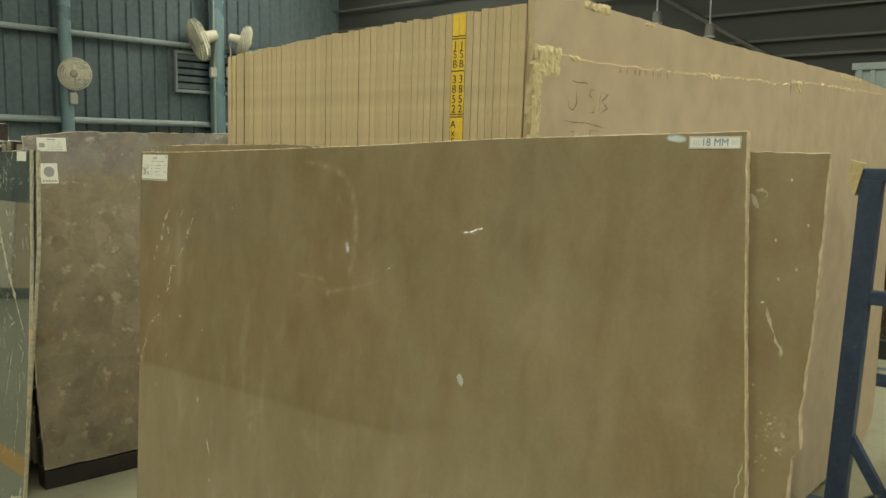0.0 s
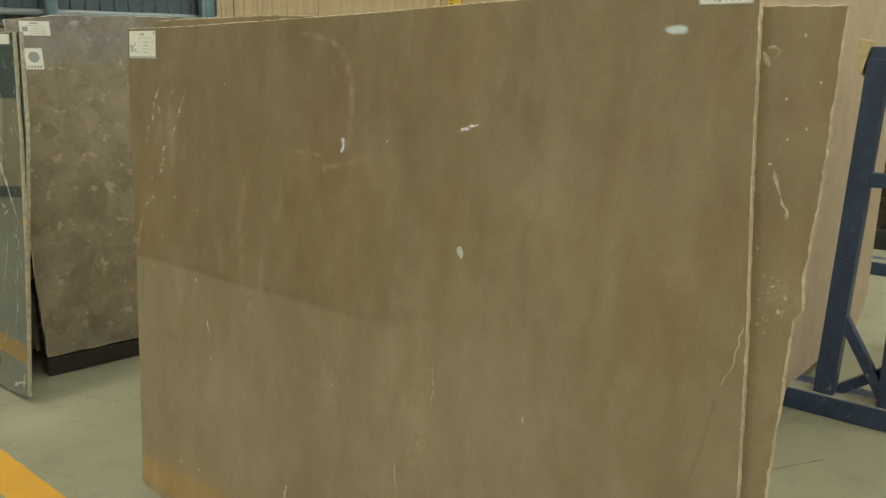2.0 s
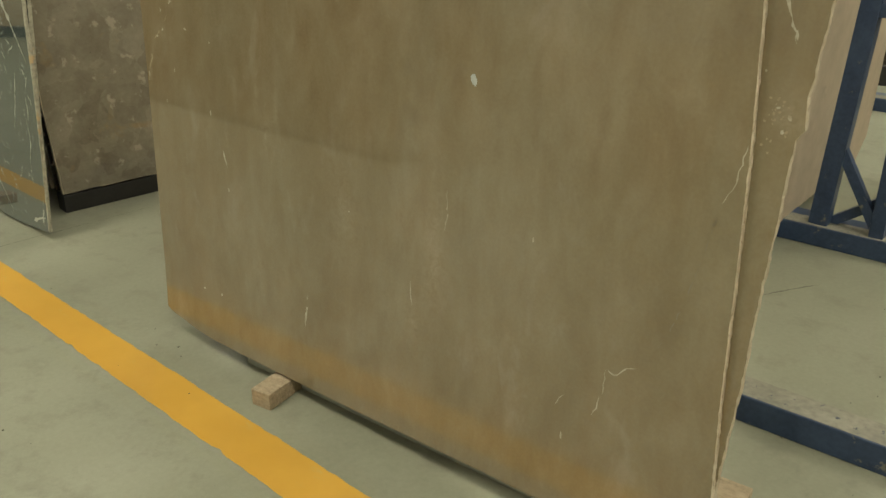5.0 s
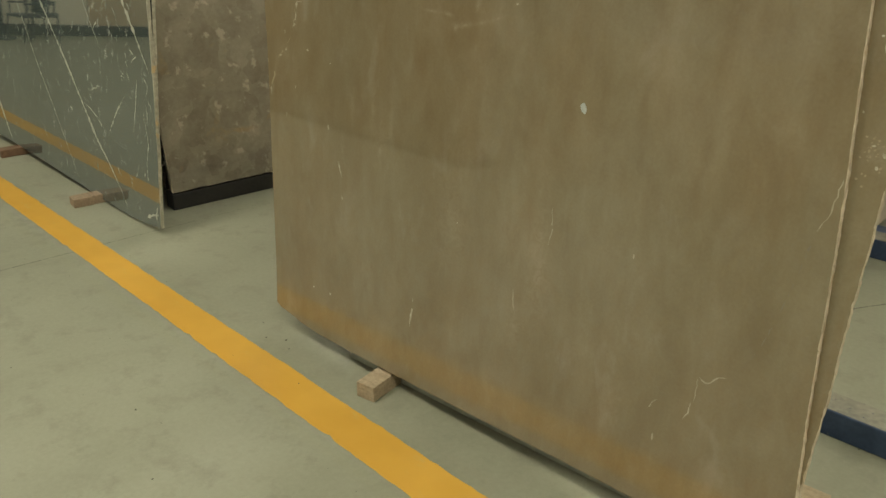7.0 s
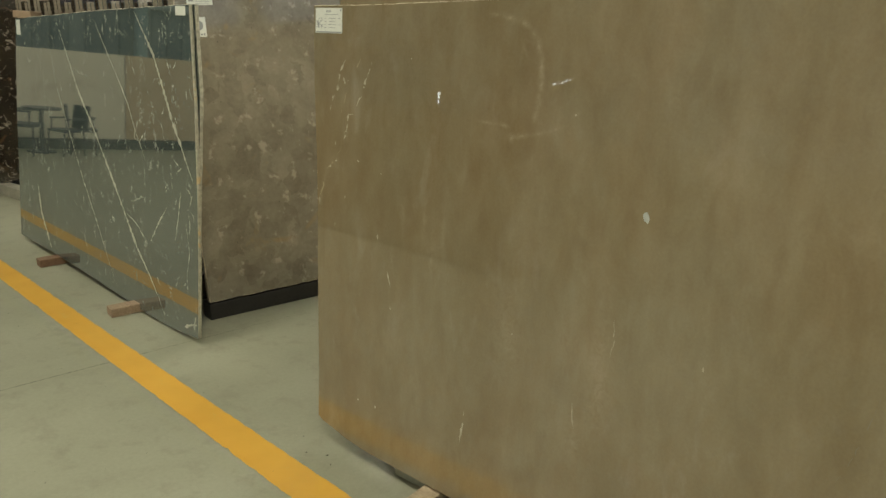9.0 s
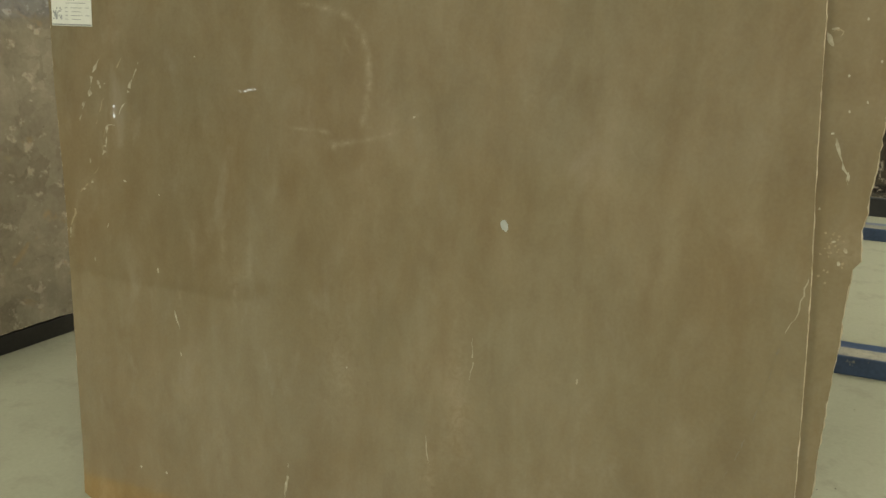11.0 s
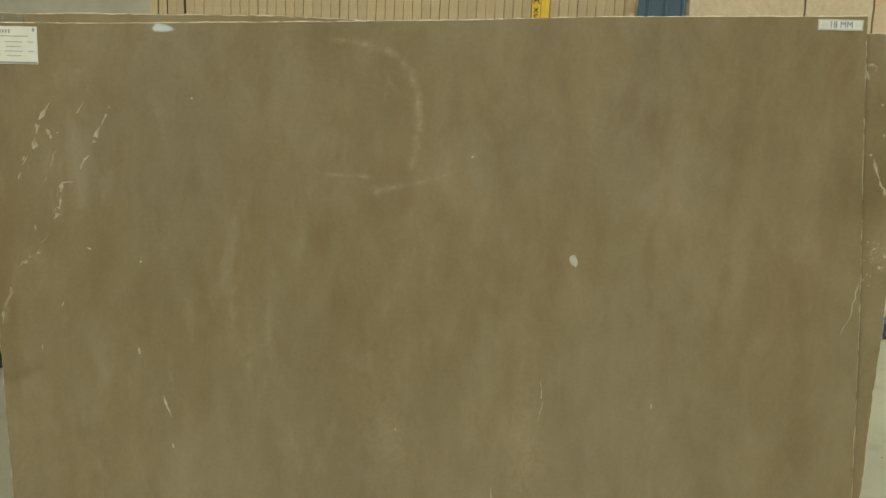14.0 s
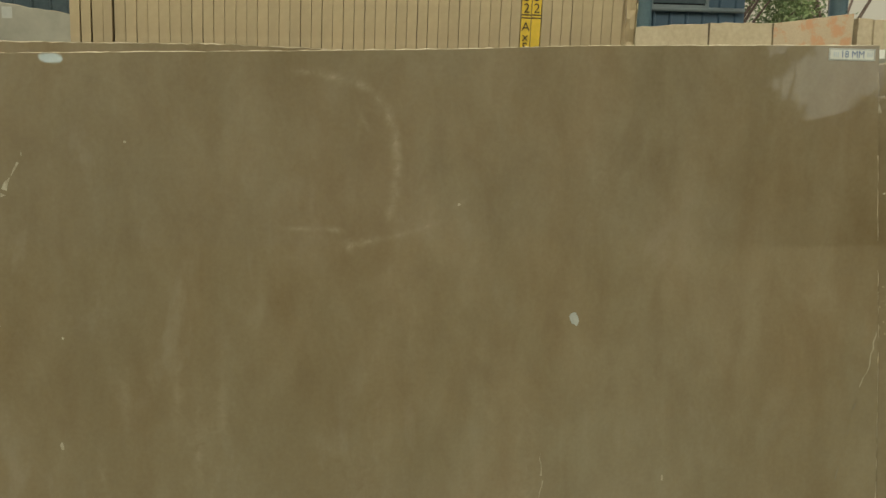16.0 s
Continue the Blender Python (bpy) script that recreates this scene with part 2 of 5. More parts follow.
def painted_stripe():
    """Floor paint, worn along its edges and scuffed."""
    m, n, l, b = shader("yellow_floor_paint")
    worn = noise_tex(n, l, mapped(n, l, (0.6, 2, 1)), 9, 8, 0.7)
    tone = noise_tex(n, l, mapped(n, l), 2.5, 4)
    col = ramp(n, l, tone, [(0.3, (0.50, 0.268, 0.027)), (0.7, (0.585, 0.325, 0.042))])
    col = blend(n, l, ramp(n, l, worn, [(0.61, (0, 0, 0)), (0.72, (0.6, 0.6, 0.6))]), col, (0.46, 0.34, 0.12))
    l.new(col, b.inputs["Base Color"])
    b.inputs["Roughness"].default_value = 0.5
    return m


def floor_concrete():
    m, n, l, b = shader("polished_concrete")
    big = noise_tex(n, l, mapped(n, l), 0.55, 5, 0.55, 0.4)
    mid = noise_tex(n, l, mapped(n, l, (0.707, 0.360, 0.711), turn=(0, 0, 20)), 3.2, 7, 0.62, 0.5)
    fine = noise_tex(n, l, mapped(n, l), 55, 5, 0.7)
    col = ramp(n, l, big, [(0.3, (0.206, 0.202, 0.134)), (0.7, (0.284, 0.281, 0.194))])
    col = blend(n, l, 0.5, col, ramp(n, l, mid, [(0.28, (0.160, 0.156, 0.103)), (0.5, (0.254, 0.250, 0.171)), (0.75, (0.318, 0.314, 0.224))]))
    col = blend(n, l, 0.15, col, ramp(n, l, fine, [(0.3, (0.153, 0.151, 0.104)), (0.7, (0.367, 0.360, 0.271))]))
    smut = noise_tex(n, l, mapped(n, l, shift=(6.361, 2.162, 0.000)), 6.0, 9, 0.72)
    col = blend(n, l, ramp(n, l, smut, [(0.52, (0, 0, 0)), (0.72, (0.6, 0.6, 0.6))]), col, (0.15, 0.14, 0.10))
    dust = noise_tex(n, l, mapped(n, l, shift=(1, 8, 0)), 34, 8, 0.75)
    col = blend(n, l, ramp(n, l, dust, [(0.70, (0, 0, 0)), (0.75, (0.8, 0.8, 0.8))]), col, (0.09, 0.085, 0.06))
    col = blend(n, l, ramp(n, l, dust, [(0.27, (0.6, 0.6, 0.6)), (0.32, (0, 0, 0))]), col, (0.46, 0.44, 0.34))
    l.new(col, b.inputs["Base Color"])
    l.new(ramp(n, l, mid, [(0.3, (0.44, 0.44, 0.44)), (0.75, (0.62, 0.62, 0.62))]), b.inputs["Roughness"])
    return m


def plain(name, color, rough=0.5, metal=0.0):
    m, n, l, b = shader(name)
    tone = noise_tex(n, l, mapped(n, l), 40, 3)
    l.new(ramp(n, l, tone, [(0.3, tuple(0.9 * v for v in color)), (0.7, color)]), b.inputs["Base Color"])
    b.inputs["Roughness"].default_value, b.inputs["Metallic"].default_value = rough, metal
    return m


def glow(name, color, strength):
    m, n, l, b = shader(name)
    b.inputs["Emission Color"].default_value, b.inputs["Emission Strength"].default_value = (*color, 1), strength
    b.inputs["Base Color"].default_value, b.inputs["Specular IOR Level"].default_value, b.inputs["Roughness"].default_value = (0, 0, 0, 1), 0, 1
    return m


BROWN = brown_marble()
GREEN = dark_green_marble()
EDGE = surface("raw_stone_edge", (0.40, 0.325, 0.21), (0.66, 0.57, 0.41), 38, 0.8, bump=0.4, spots=(60, 0.62, (0.22, 0.17, 0.10)))
EDGE_GREEN = surface("pale_green_stone_edge", (0.26, 0.25, 0.19), (0.48, 0.44, 0.33), 30, 0.7, bump=0.3, spots=(14, 0.6, (0.50, 0.36, 0.19)))
EDGE_DULL = surface("dull_stone_edge", (0.34, 0.28, 0.185), (0.53, 0.45, 0.315), 38, 0.8, bump=0.4)
GLUE = surface("dried_resin", (0.48, 0.41, 0.21), (0.62, 0.535, 0.31), 25, 0.45, bump=0.3)
CALCITE = surface("pale_calcite", (0.30, 0.26, 0.17), (0.47, 0.43, 0.32), 60, 0.15, bump=0.0)
VEIL = surface("faint_calcite", (0.29, 0.23, 0.135), (0.34, 0.275, 0.17), 30, 0.12, bump=0.0)
CHIP = surface("grey_chip_fill", (0.34, 0.36, 0.32), (0.44, 0.46, 0.41), 60, 0.3, bump=0.0)
CRACK = plain("dark_crack", (0.155, 0.125, 0.073), 0.3)
JOINT = plain("floor_joint", (0.12, 0.115, 0.08), 0.7)
WHITE_VEIN = surface("white_vein", (0.34, 0.34, 0.27), (0.50, 0.49, 0.40), 20, 0.08, bump=0.0)
CREAM_EDGE = surface("cream_sawn_edge", (0.425, 0.336, 0.193), (0.48, 0.388, 0.230), 3, 0.75, (6, 6, 0.25), 30, 0.0, vary=0.10)
CREAM = surface("cream_marble_face", (0.41, 0.323, 0.220), (0.485, 0.393, 0.274), 1.6, 0.62, grain=9, bump=0.0, spots=(3.5, 0.64, (0.385, 0.31, 0.215)))
CREAM_LIGHT = surface("pale_cream_marble", (0.38, 0.31, 0.19), (0.47, 0.39, 0.255), 2.0, 0.55, grain=20, bump=0.0, vary=0.1)
ORANGE_CREAM = surface("orange_veined_cream_marble", (0.39, 0.305, 0.195), (0.45, 0.355, 0.23), 3.0, 0.5, (1.6, 1, 0.7), bump=0.05, spots=(3.8, 0.53, (0.44, 0.245, 0.125)))
GREY = brecciated_marble("grey_brown_marble", [(0.115, 0.096, 0.065), (0.205, 0.176, 0.125), (0.330, 0.295, 0.220)], (0.39, 0.35, 0.27), (0.32, 0.215, 0.095), 0.58)
GREY_POLISHED = surface("grey_polished_marble", (0.47, 0.45, 0.35), (0.57, 0.55, 0.44), 2.5, 0.10, grain=8, bump=0.0, rough_vary=0.04)
GREEN_GREY = surface("green_grey_marble", (0.20, 0.195, 0.145), (0.29, 0.28, 0.215), 2.5, 0.12, grain=10, bump=0.0, rough_vary=0.04)
BLACK_STONE = brecciated_marble("black_brown_marble", [(0.008, 0.007, 0.006), (0.020, 0.016, 0.012), (0.060, 0.044, 0.028)], (0.34, 0.30, 0.24), (0.16, 0.095, 0.045), 0.585, 1.5, 1.6)
BEIGE = surface("beige_marble", (0.55, 0.505, 0.375), (0.64, 0.59, 0.45), 2.2, 0.3, bump=0.0)
OPPOSITE = surface("dull_brown_marble", (0.17, 0.13, 0.075), (0.24, 0.19, 0.115), 1.4, 0.4, bump=0.0)
PALE_OPPOSITE = surface("dull_beige_marble", (0.31, 0.278, 0.19), (0.385, 0.345, 0.24), 1.4, 0.4, bump=0.0)
RUST = surface("rust_brown_marble", (0.40, 0.30, 0.17), (0.50, 0.39, 0.24), 3, 0.3, bump=0.0)
BLUE_STEEL = surface("worn_blue_paint", (0.020, 0.038, 0.080), (0.045, 0.075, 0.135), 9, 0.42, grain=50, bump=0.06, spots=(17, 0.63, (0.19, 0.18, 0.14)))
BLACK_STEEL = surface("black_steel", (0.010, 0.010, 0.010), (0.025, 0.024, 0.022), 10, 0.55, bump=0.1)
FLAT_STEEL = surface("dull_flat_steel", (0.22, 0.225, 0.175), (0.32, 0.32, 0.25), 8, 0.6, (1, 5, 5), 40, 0.1)
DUSTY_TOP = surface("dusty_steel_top", (0.17, 0.16, 0.12), (0.30, 0.28, 0.21), 8, 0.7, grain=40, bump=0.15, spots=(30, 0.62, (0.05, 0.06, 0.08)))
WOOD = surface("rough_pine", (0.25, 0.185, 0.105), (0.42, 0.33, 0.21), 5, 0.75, (3, 14, 14), 80, 0.3)
WOOD_MID = surface("brown_timber", (0.23, 0.16, 0.095), (0.34, 0.245, 0.155), 5, 0.75, (3, 14, 14), 80, 0.3)
WOOD_RED = surface("red_brown_timber", (0.12, 0.066, 0.035), (0.20, 0.115, 0.06), 5, 0.7, (3, 14, 14), 80, 0.3)
FLOOR = floor_concrete()
YELLOW = painted_stripe()
WALL_BLUE = surface("blue_sheet_metal", (0.078, 0.108, 0.120), (0.118, 0.152, 0.163), 1.0, 0.20, (2, 2, 0.4), 12, 0.0, rough_vary=0.06)
CABIN_BLUE = surface("deep_blue_sheet_metal", (0.075, 0.133, 0.185), (0.10, 0.168, 0.225), 1.5, 0.4, bump=0.0)
PILLAR_BLUE = surface("blue_gloss_paint", (0.11, 0.18, 0.205), (0.155, 0.24, 0.26), 2, 0.3, bump=0.03)
RAIL = surface("pale_blue_rail", (0.20, 0.25, 0.26), (0.28, 0.33, 0.33), 5, 0.45, bump=0.05)
ROOF = surface("dark_roof_sheet", (0.028, 0.032, 0.029), (0.046, 0.050, 0.045), 1, 0.6, bump=0.05)
TRUSS = surface("dark_truss_steel", (0.07, 0.07, 0.064), (0.11, 0.11, 0.10), 4, 0.5, bump=0.05)
WALL_PALE = surface("pale_wall_render", (0.40, 0.39, 0.33), (0.50, 0.49, 0.42), 1.2, 0.8, bump=0.1)
PAPER = plain("white_paper", (0.68, 0.69, 0.61), 0.35)
INK = plain("grey_ink", (0.27, 0.28, 0.27), 0.5)
INK_BLUE = plain("blue_ink", (0.10, 0.17, 0.30), 0.5)
INK_DARK = plain("black_paint", (0.03, 0.025, 0.02), 0.5)
PENCIL = plain("pencil_mark", (0.22, 0.17, 0.11), 0.8)
RUST_MARK = plain("rust_stain", (0.33, 0.215, 0.10), 0.8)
BAND = surface("yellow_band_paint", (0.62, 0.42, 0.03), (0.72, 0.50, 0.05), 12, 0.5, bump=0.1)
PLASTIC = surface("off_white_plastic", (0.55, 0.53, 0.42), (0.66, 0.64, 0.52), 8, 0.4, bump=0.0)
PLASTIC_DARK = plain("grey_plastic", (0.22, 0.22, 0.20), 0.4)
FAN_GREY = plain("mid_grey_plastic", (0.36, 0.36, 0.31), 0.4)
CHAIR = plain("dark_blue_grey_plastic", (0.035, 0.045, 0.055), 0.4)
BARK = surface("bark", (0.06, 0.045, 0.03), (0.13, 0.10, 0.07), 12, 0.9, bump=0.5)
LEAF = surface("leaf", (0.08, 0.14, 0.04), (0.20, 0.27, 0.10), 3, 0.6, bump=0.0, vary=0.0)
GRASS = surface("dry_earth", (0.16, 0.14, 0.08), (0.26, 0.23, 0.14), 0.3, 0.9, grain=6, bump=0.1)
GLASS_DARK = plain("dark_louvre", (0.02, 0.022, 0.024), 0.25)
LAMP_FACE = glow("glow_face", (0.72, 1.0, 0.93), 5.0)
# glow of the added panels that make the mirrored bright spots
GLINT_GLOW = glow("glint_panel_glow", (0.9, 1.0, 0.95), 16.0)
HAZE_NORTH = glow("bright_hazy_sky", (1.0, 0.93, 0.66), 0.52)
HAZE_SOUTH = glow("glaring_hazy_sky", (0.97, 1.0, 0.84), 1.05)


# ---- building blocks ----
def mesh_of(bm, name, material):
    me = bpy.data.meshes.new(name)
    bm.to_mesh(me)
    bm.free()
    for m in material if isinstance(material, (list, tuple)) else [material]:
        me.materials.append(m)
    return me


def thing(name, label, category, m=None, group="", kind=""):
    ob = tagged(new(name), label, category, group, kind)
    if m is not None:
        ob.matrix_world = m
    return ob


def part(name, bm, material, parent, label="", m=None):
    ob = new(name, mesh_of(bm, name, material))
    ob.parent = parent
    if m is not None:
        ob.matrix_basis = m
    if label:
        ob["label"] = label
    return ob


def solid(name, bm, material, label, category, m=None, group="", kind=""):
    ob = tagged(new(name, mesh_of(bm, name, material)), label, category, group, kind)
    if m is not None:
        ob.matrix_world = m
    return ob


def add_box(bm, lo, hi, bevel=0.0, m=None):
    made = bmesh.ops.create_cube(bm, size=1)["verts"]
    size = [b - a for a, b in zip(lo, hi)]
    mid = Vector([(a + b) / 2 for a, b in zip(lo, hi)])
    for v in made:
        v.co = Vector([c * s for c, s in zip(v.co, size)]) + mid
    if bevel:
        edges = list({e for v in made for e in v.link_edges})
        made = list({v for f in bmesh.ops.bevel(bm, geom=edges, offset=bevel, segments=2, affect="EDGES", profile=0.6)["faces"] for v in f.verts} | {v for v in made if v.is_valid})
    if m is not None:
        for v in made:
            v.co = m @ v.co
    return bm


def box(lo, hi, bevel=0.0, m=None):
    return add_box(bmesh.new(), lo, hi, bevel, m)


def add_tube(bm, a, b, r, sides=16, r2=None):
    a, b = Vector(a), Vector(b)
    turn = (b - a).to_track_quat("Z", "Y").to_matrix().to_4x4()
    bmesh.ops.create_cone(bm, cap_ends=True, segments=sides, radius1=r, radius2=r if r2 is None else r2, depth=(b - a).length, matrix=Matrix.Translation((a + b) / 2) @ turn)
    return bm


def tube(a, b, r, sides=16, r2=None):
    return add_tube(bmesh.new(), a, b, r, sides, r2)


def beam(a, b, w, h, bevel=0.004):
    """A square bar from a to b."""
    a, b = Vector(a), Vector(b)
    turn = (b - a).to_track_quat("Z", "Y").to_matrix().to_4x4()
    return box((-w / 2, -h / 2, 0), (w / 2, h / 2, (b - a).length), bevel, Matrix.Translation(a) @ turn)


def dense(outline, step, jag, rnd):
    """The outline cut into short steps that stray by up to jag."""
    out = []
    for (x0, z0), (x1, z1) in zip(outline, outline[1:] + outline[:1]):
        far = math.hypot(x1 - x0, z1 - z0)
        count = max(1, int(far / step))
        for i in range(count):
            k = i / count
            j = 0 if i == 0 else jag
            out.append((x0 + k * (x1 - x0) + rnd.uniform(-j, j), z0 + k * (z1 - z0) + rnd.uniform(-j, j)))
    return out


def slab_mesh(outline, thick, jag=0.0015, step=0.03, seed=1, chip=0.004, arris=0.0):
    """A stone plate: front at y = 0, back at y = thick, with a chipped edge as second material.
    arris: width of the broken corner along the upright edges."""
    rnd = random.Random(seed)
    loop = dense(outline, step, jag, rnd)
    cx, cz = sum(p[0] for p in loop) / len(loop), sum(p[1] for p in loop) / len(loop)
    bm = bmesh.new()
    rings = []
    total = len(loop)
    upright = [abs(loop[(i + 1) % total][1] - loop[i - 1][1]) > 2 * abs(loop[(i + 1) % total][0] - loop[i - 1][0]) for i in range(total)]
    for y, inset in ((0, 0.0), (thick * 0.12, -0.5), (thick * 0.6, -0.2), (thick, 0.4)):
        ring = []
        for i, (x, z) in enumerate(loop):
            if y == 0 and arris and upright[i]:
                x -= math.copysign(arris * rnd.choice((0.5, 0.7, 0.8, 1.0, 1.0, 1.9)), x - cx)
            elif y == 0 and arris and z > cz:
                z -= arris * rnd.uniform(0.6, 1.1)
            d = math.hypot(x - cx, z - cz)
            k = 1 - (inset * chip + (rnd.uniform(-chip, chip) if 0 < y else 0)) / d
            ring.append(bm.verts.new((cx + (x - cx) * k, y, cz + (z - cz) * k)))
        rings.append(ring)
    front = bm.faces.new(rings[0])
    back = bm.faces.new(list(reversed(rings[-1])))
    count = len(loop)
    for a, b in zip(rings, rings[1:]):
        for i in range(count):
            f = bm.faces.new((a[i], b[i], b[(i + 1) % count], a[(i + 1) % count]))
            f.material_index = 1
    bmesh.ops.recalc_face_normals(bm, faces=bm.faces)
    bmesh.ops.triangulate(bm, faces=[front, back])
    return bm


def ribbon(points, width, y=-0.0006, rnd=None, rough=0.35, gaps=0.0):
    """A thin flat streak on a stone face along points of x, z."""
    rnd = rnd or random.Random(3)
    fine = []
    for (x0, z0), (x1, z1) in zip(points, points[1:]):
        count = max(2, int(math.hypot(x1 - x0, z1 - z0) / 0.012))
        fine += [(x0 + i / count * (x1 - x0) + rnd.gauss(0, 0.0012), z0 + i / count * (z1 - z0) + rnd.gauss(0, 0.0012)) for i in range(count)]
    fine.append(points[-1])
    bm = bmesh.new()
    last = None
    for i, (x, z) in enumerate(fine):
        a, b = fine[max(0, i - 1)], fine[min(len(fine) - 1, i + 1)]
        d = Vector((b[0] - a[0], b[1] - a[1])).normalized() if a != b else Vector((0, 1))
        taper = min(1, 4 * min(i + 0.15, len(fine) - 1 - i + 0.15) / len(fine))
        w = width / 2 * taper * max(0.15, 1 + rnd.uniform(-rough, rough) * 2)
        pair = [bm.verts.new((x - d.y * w, y, z + d.x * w)), bm.verts.new((x + d.y * w, y, z - d.x * w))]
        if last and rnd.random() >= gaps:
            bm.faces.new((last[0], last[1], pair[1], pair[0]))
        last = pair
    return bm


def fleck(x, z, rx, rz, turn=0.0, y=-0.0006, seed=1):
    rnd = random.Random(seed)
    bm = bmesh.new()
    ring = []
    for i in range(14):
        a = 2 * math.pi * i / 14
        k = 1 + rnd.uniform(-0.22, 0.22)
        u, v = rx * k * math.cos(a), rz * k * math.sin(a)
        ring.append(bm.verts.new((x + u * math.cos(turn) - v * math.sin(turn), y, z + u * math.sin(turn) + v * math.cos(turn))))
    bm.faces.new(ring)
    return bm


def letters(text, size, parent, material, m, name="lettering", bold=0.0):
    curve = bpy.data.curves.new("text", "FONT")
    curve.body, curve.size, curve.align_x, curve.align_y, curve.extrude = text, size, "CENTER", "CENTER", 0.0002
    curve.offset = bold
    holder = bpy.data.objects.new("text", curve)
    scene.collection.objects.link(holder)
    bpy.context.view_layer.update()
    me = bpy.data.meshes.new_from_object(holder.evaluated_get(bpy.context.evaluated_depsgraph_get()))
    bpy.data.objects.remove(holder)
    me.materials.clear()
    me.materials.append(material)
    ob = new(name, me)
    ob.parent, ob.matrix_basis = parent, m
    return ob


def bars(rects, y=-0.0012, thick=0.0004):
    bm = bmesh.new()
    for x, z, w, h in rects:
        add_box(bm, (x - w / 2, y, z - h / 2), (x + w / 2, y + thick, z + h / 2))
    return bm


def rect(x0, z0, x1, z1):
    return [(x0, z0), (x1, z0), (x1, z1), (x0, z1)]


UPRIGHT = pose(0, 0, 0, 90, 0, 0)  # lettering on a face that looks to -y

# ---- floor, walls, roof ----
solid("ground", box((-200, -200, -0.30), (200, 200, -0.05)), GRASS, "dry earth around the hall", "ground", kind="structure")
solid("floor", box((-11, -14.2, -0.06), (14.2, 11.2, 0)), FLOOR, "grey polished concrete floor with stains and cracks", "floor", kind="structure")

# the stripe runs slightly askew to the slabs
stripe = bmesh.new()
rnd = random.Random(5)
prev = None
for i in range(480):
    x = -9.5 + i * 0.03
    j0, j1 = rnd.gauss(0, 0.0016), rnd.gauss(0, 0.0016)
    if rnd.random() < 0.03:
        j0 += 0.009
    cur = [stripe.verts.new((x, -0.303 - 0.0435 * x + j0, 0.0015)), stripe.verts.new((x, -0.150 - 0.036 * x + j1, 0.0015))]
    if prev:
        stripe.faces.new((prev[0], cur[0], cur[1], prev[1]))
    prev = cur
solid("floor_marking", stripe, YELLOW, "yellow painted aisle line on the concrete floor", "floor line", kind="structure")


def floor_crack(points, width, seed):
    bm = ribbon(points, width, 0.0, random.Random(seed), 0.45)
    for v in bm.verts:
        v.co = Vector((v.co.x, v.co.z, 0.0012))
    bmesh.ops.recalc_face_normals(bm, faces=bm.faces)
    for f in bm.faces:
        if f.normal.z < 0:
            f.normal_flip()
    solid("floor_crack", bm, JOINT, "thin dark crack in the concrete floor", "crack", kind="structure")


floor_crack([(-1.62, -2.9), (-1.403, -0.983), (-1.36, -0.5), (-1.30, 0.085), (-1.22, 0.8)], 0.005, 2)
floor_crack([(-1.36, -0.215), (-1.22, -0.20), (-1.12, -0.21)], 0.003, 3)
floor_crack([(4.9, 4.05), (4.7, 4.3), (4.3, 4.6)], 0.006, 4)
floor_crack([(3.1, 1.70), (3.36, 1.80), (3.5, 1.85), (3.9, 1.86)], 0.004, 5)
floor_crack([(1.868, 3.33), (1.911, 3.715), (1.967, 4.012)], 0.005, 6)
floor_crack([(1.60, 1.72), (1.68, 1.86), (1.774, 2.01)], 0.005, 7)

# grit and stone crumbs swept along the slabs
crumbs = random.Random(14)
grit = bmesh.new()
for x, y, r in [(0.116, -0.047, 0.004), (0.04, -0.089, 0.003), (0.405, -0.206, 0.003), (1.272, -0.309, 0.003), (1.003, -0.449, 0.002), (0.132, -0.698, 0.005), (1.697, -0.033, 0.008), (1.72, -0.05, 0.005)] + [(crumbs.uniform(-2.5, 3.2), crumbs.uniform(-1.2, 0.0), crumbs.uniform(0.001, 0.003)) for _ in range(70)] + [(crumbs.uniform(2.0, 3.2), crumbs.uniform(0.2, 2.2), crumbs.uniform(0.001, 0.004)) for _ in range(40)]:
    bmesh.ops.create_icosphere(grit, subdivisions=1, radius=r, matrix=Matrix.Translation((x, y, r * 0.5)) @ Matrix.Diagonal((1, crumbs.uniform(0.6, 1.4), 0.6, 1)))
solid("grit", grit, JOINT, "dark stone crumbs scattered on the floor", "grit", kind="stuff")


def corrugated(length, height, pitch=0.25, depth=0.035):
    """A ribbed sheet in x, from z 0 up, facing -y."""
    bm = bmesh.new()
    xs = [(0, 0)]
    x = 0
    while x < length - pitch:
        xs += [(x + pitch * 0.78, 0), (x + pitch * 0.84, -depth), (x + pitch * 0.94, -depth), (x + pitch, 0)]
        x += pitch
    xs.append((length, 0))
    low = [bm.verts.new((a, b, 0)) for a, b in xs] 
    top = [bm.verts.new((a, b, height)) for a, b in xs]
    for i in range(len(xs) - 1):
        bm.faces.new((low[i], low[i + 1], top[i + 1], top[i]))
    ext = bmesh.ops.extrude_face_region(bm, geom=list(bm.faces))
    for v in ext["geom"]:
        if isinstance(v, bmesh.types.BMVert):
            v.co.y += 0.03
    bmesh.ops.recalc_face_normals(bm, faces=bm.faces)
    return bm


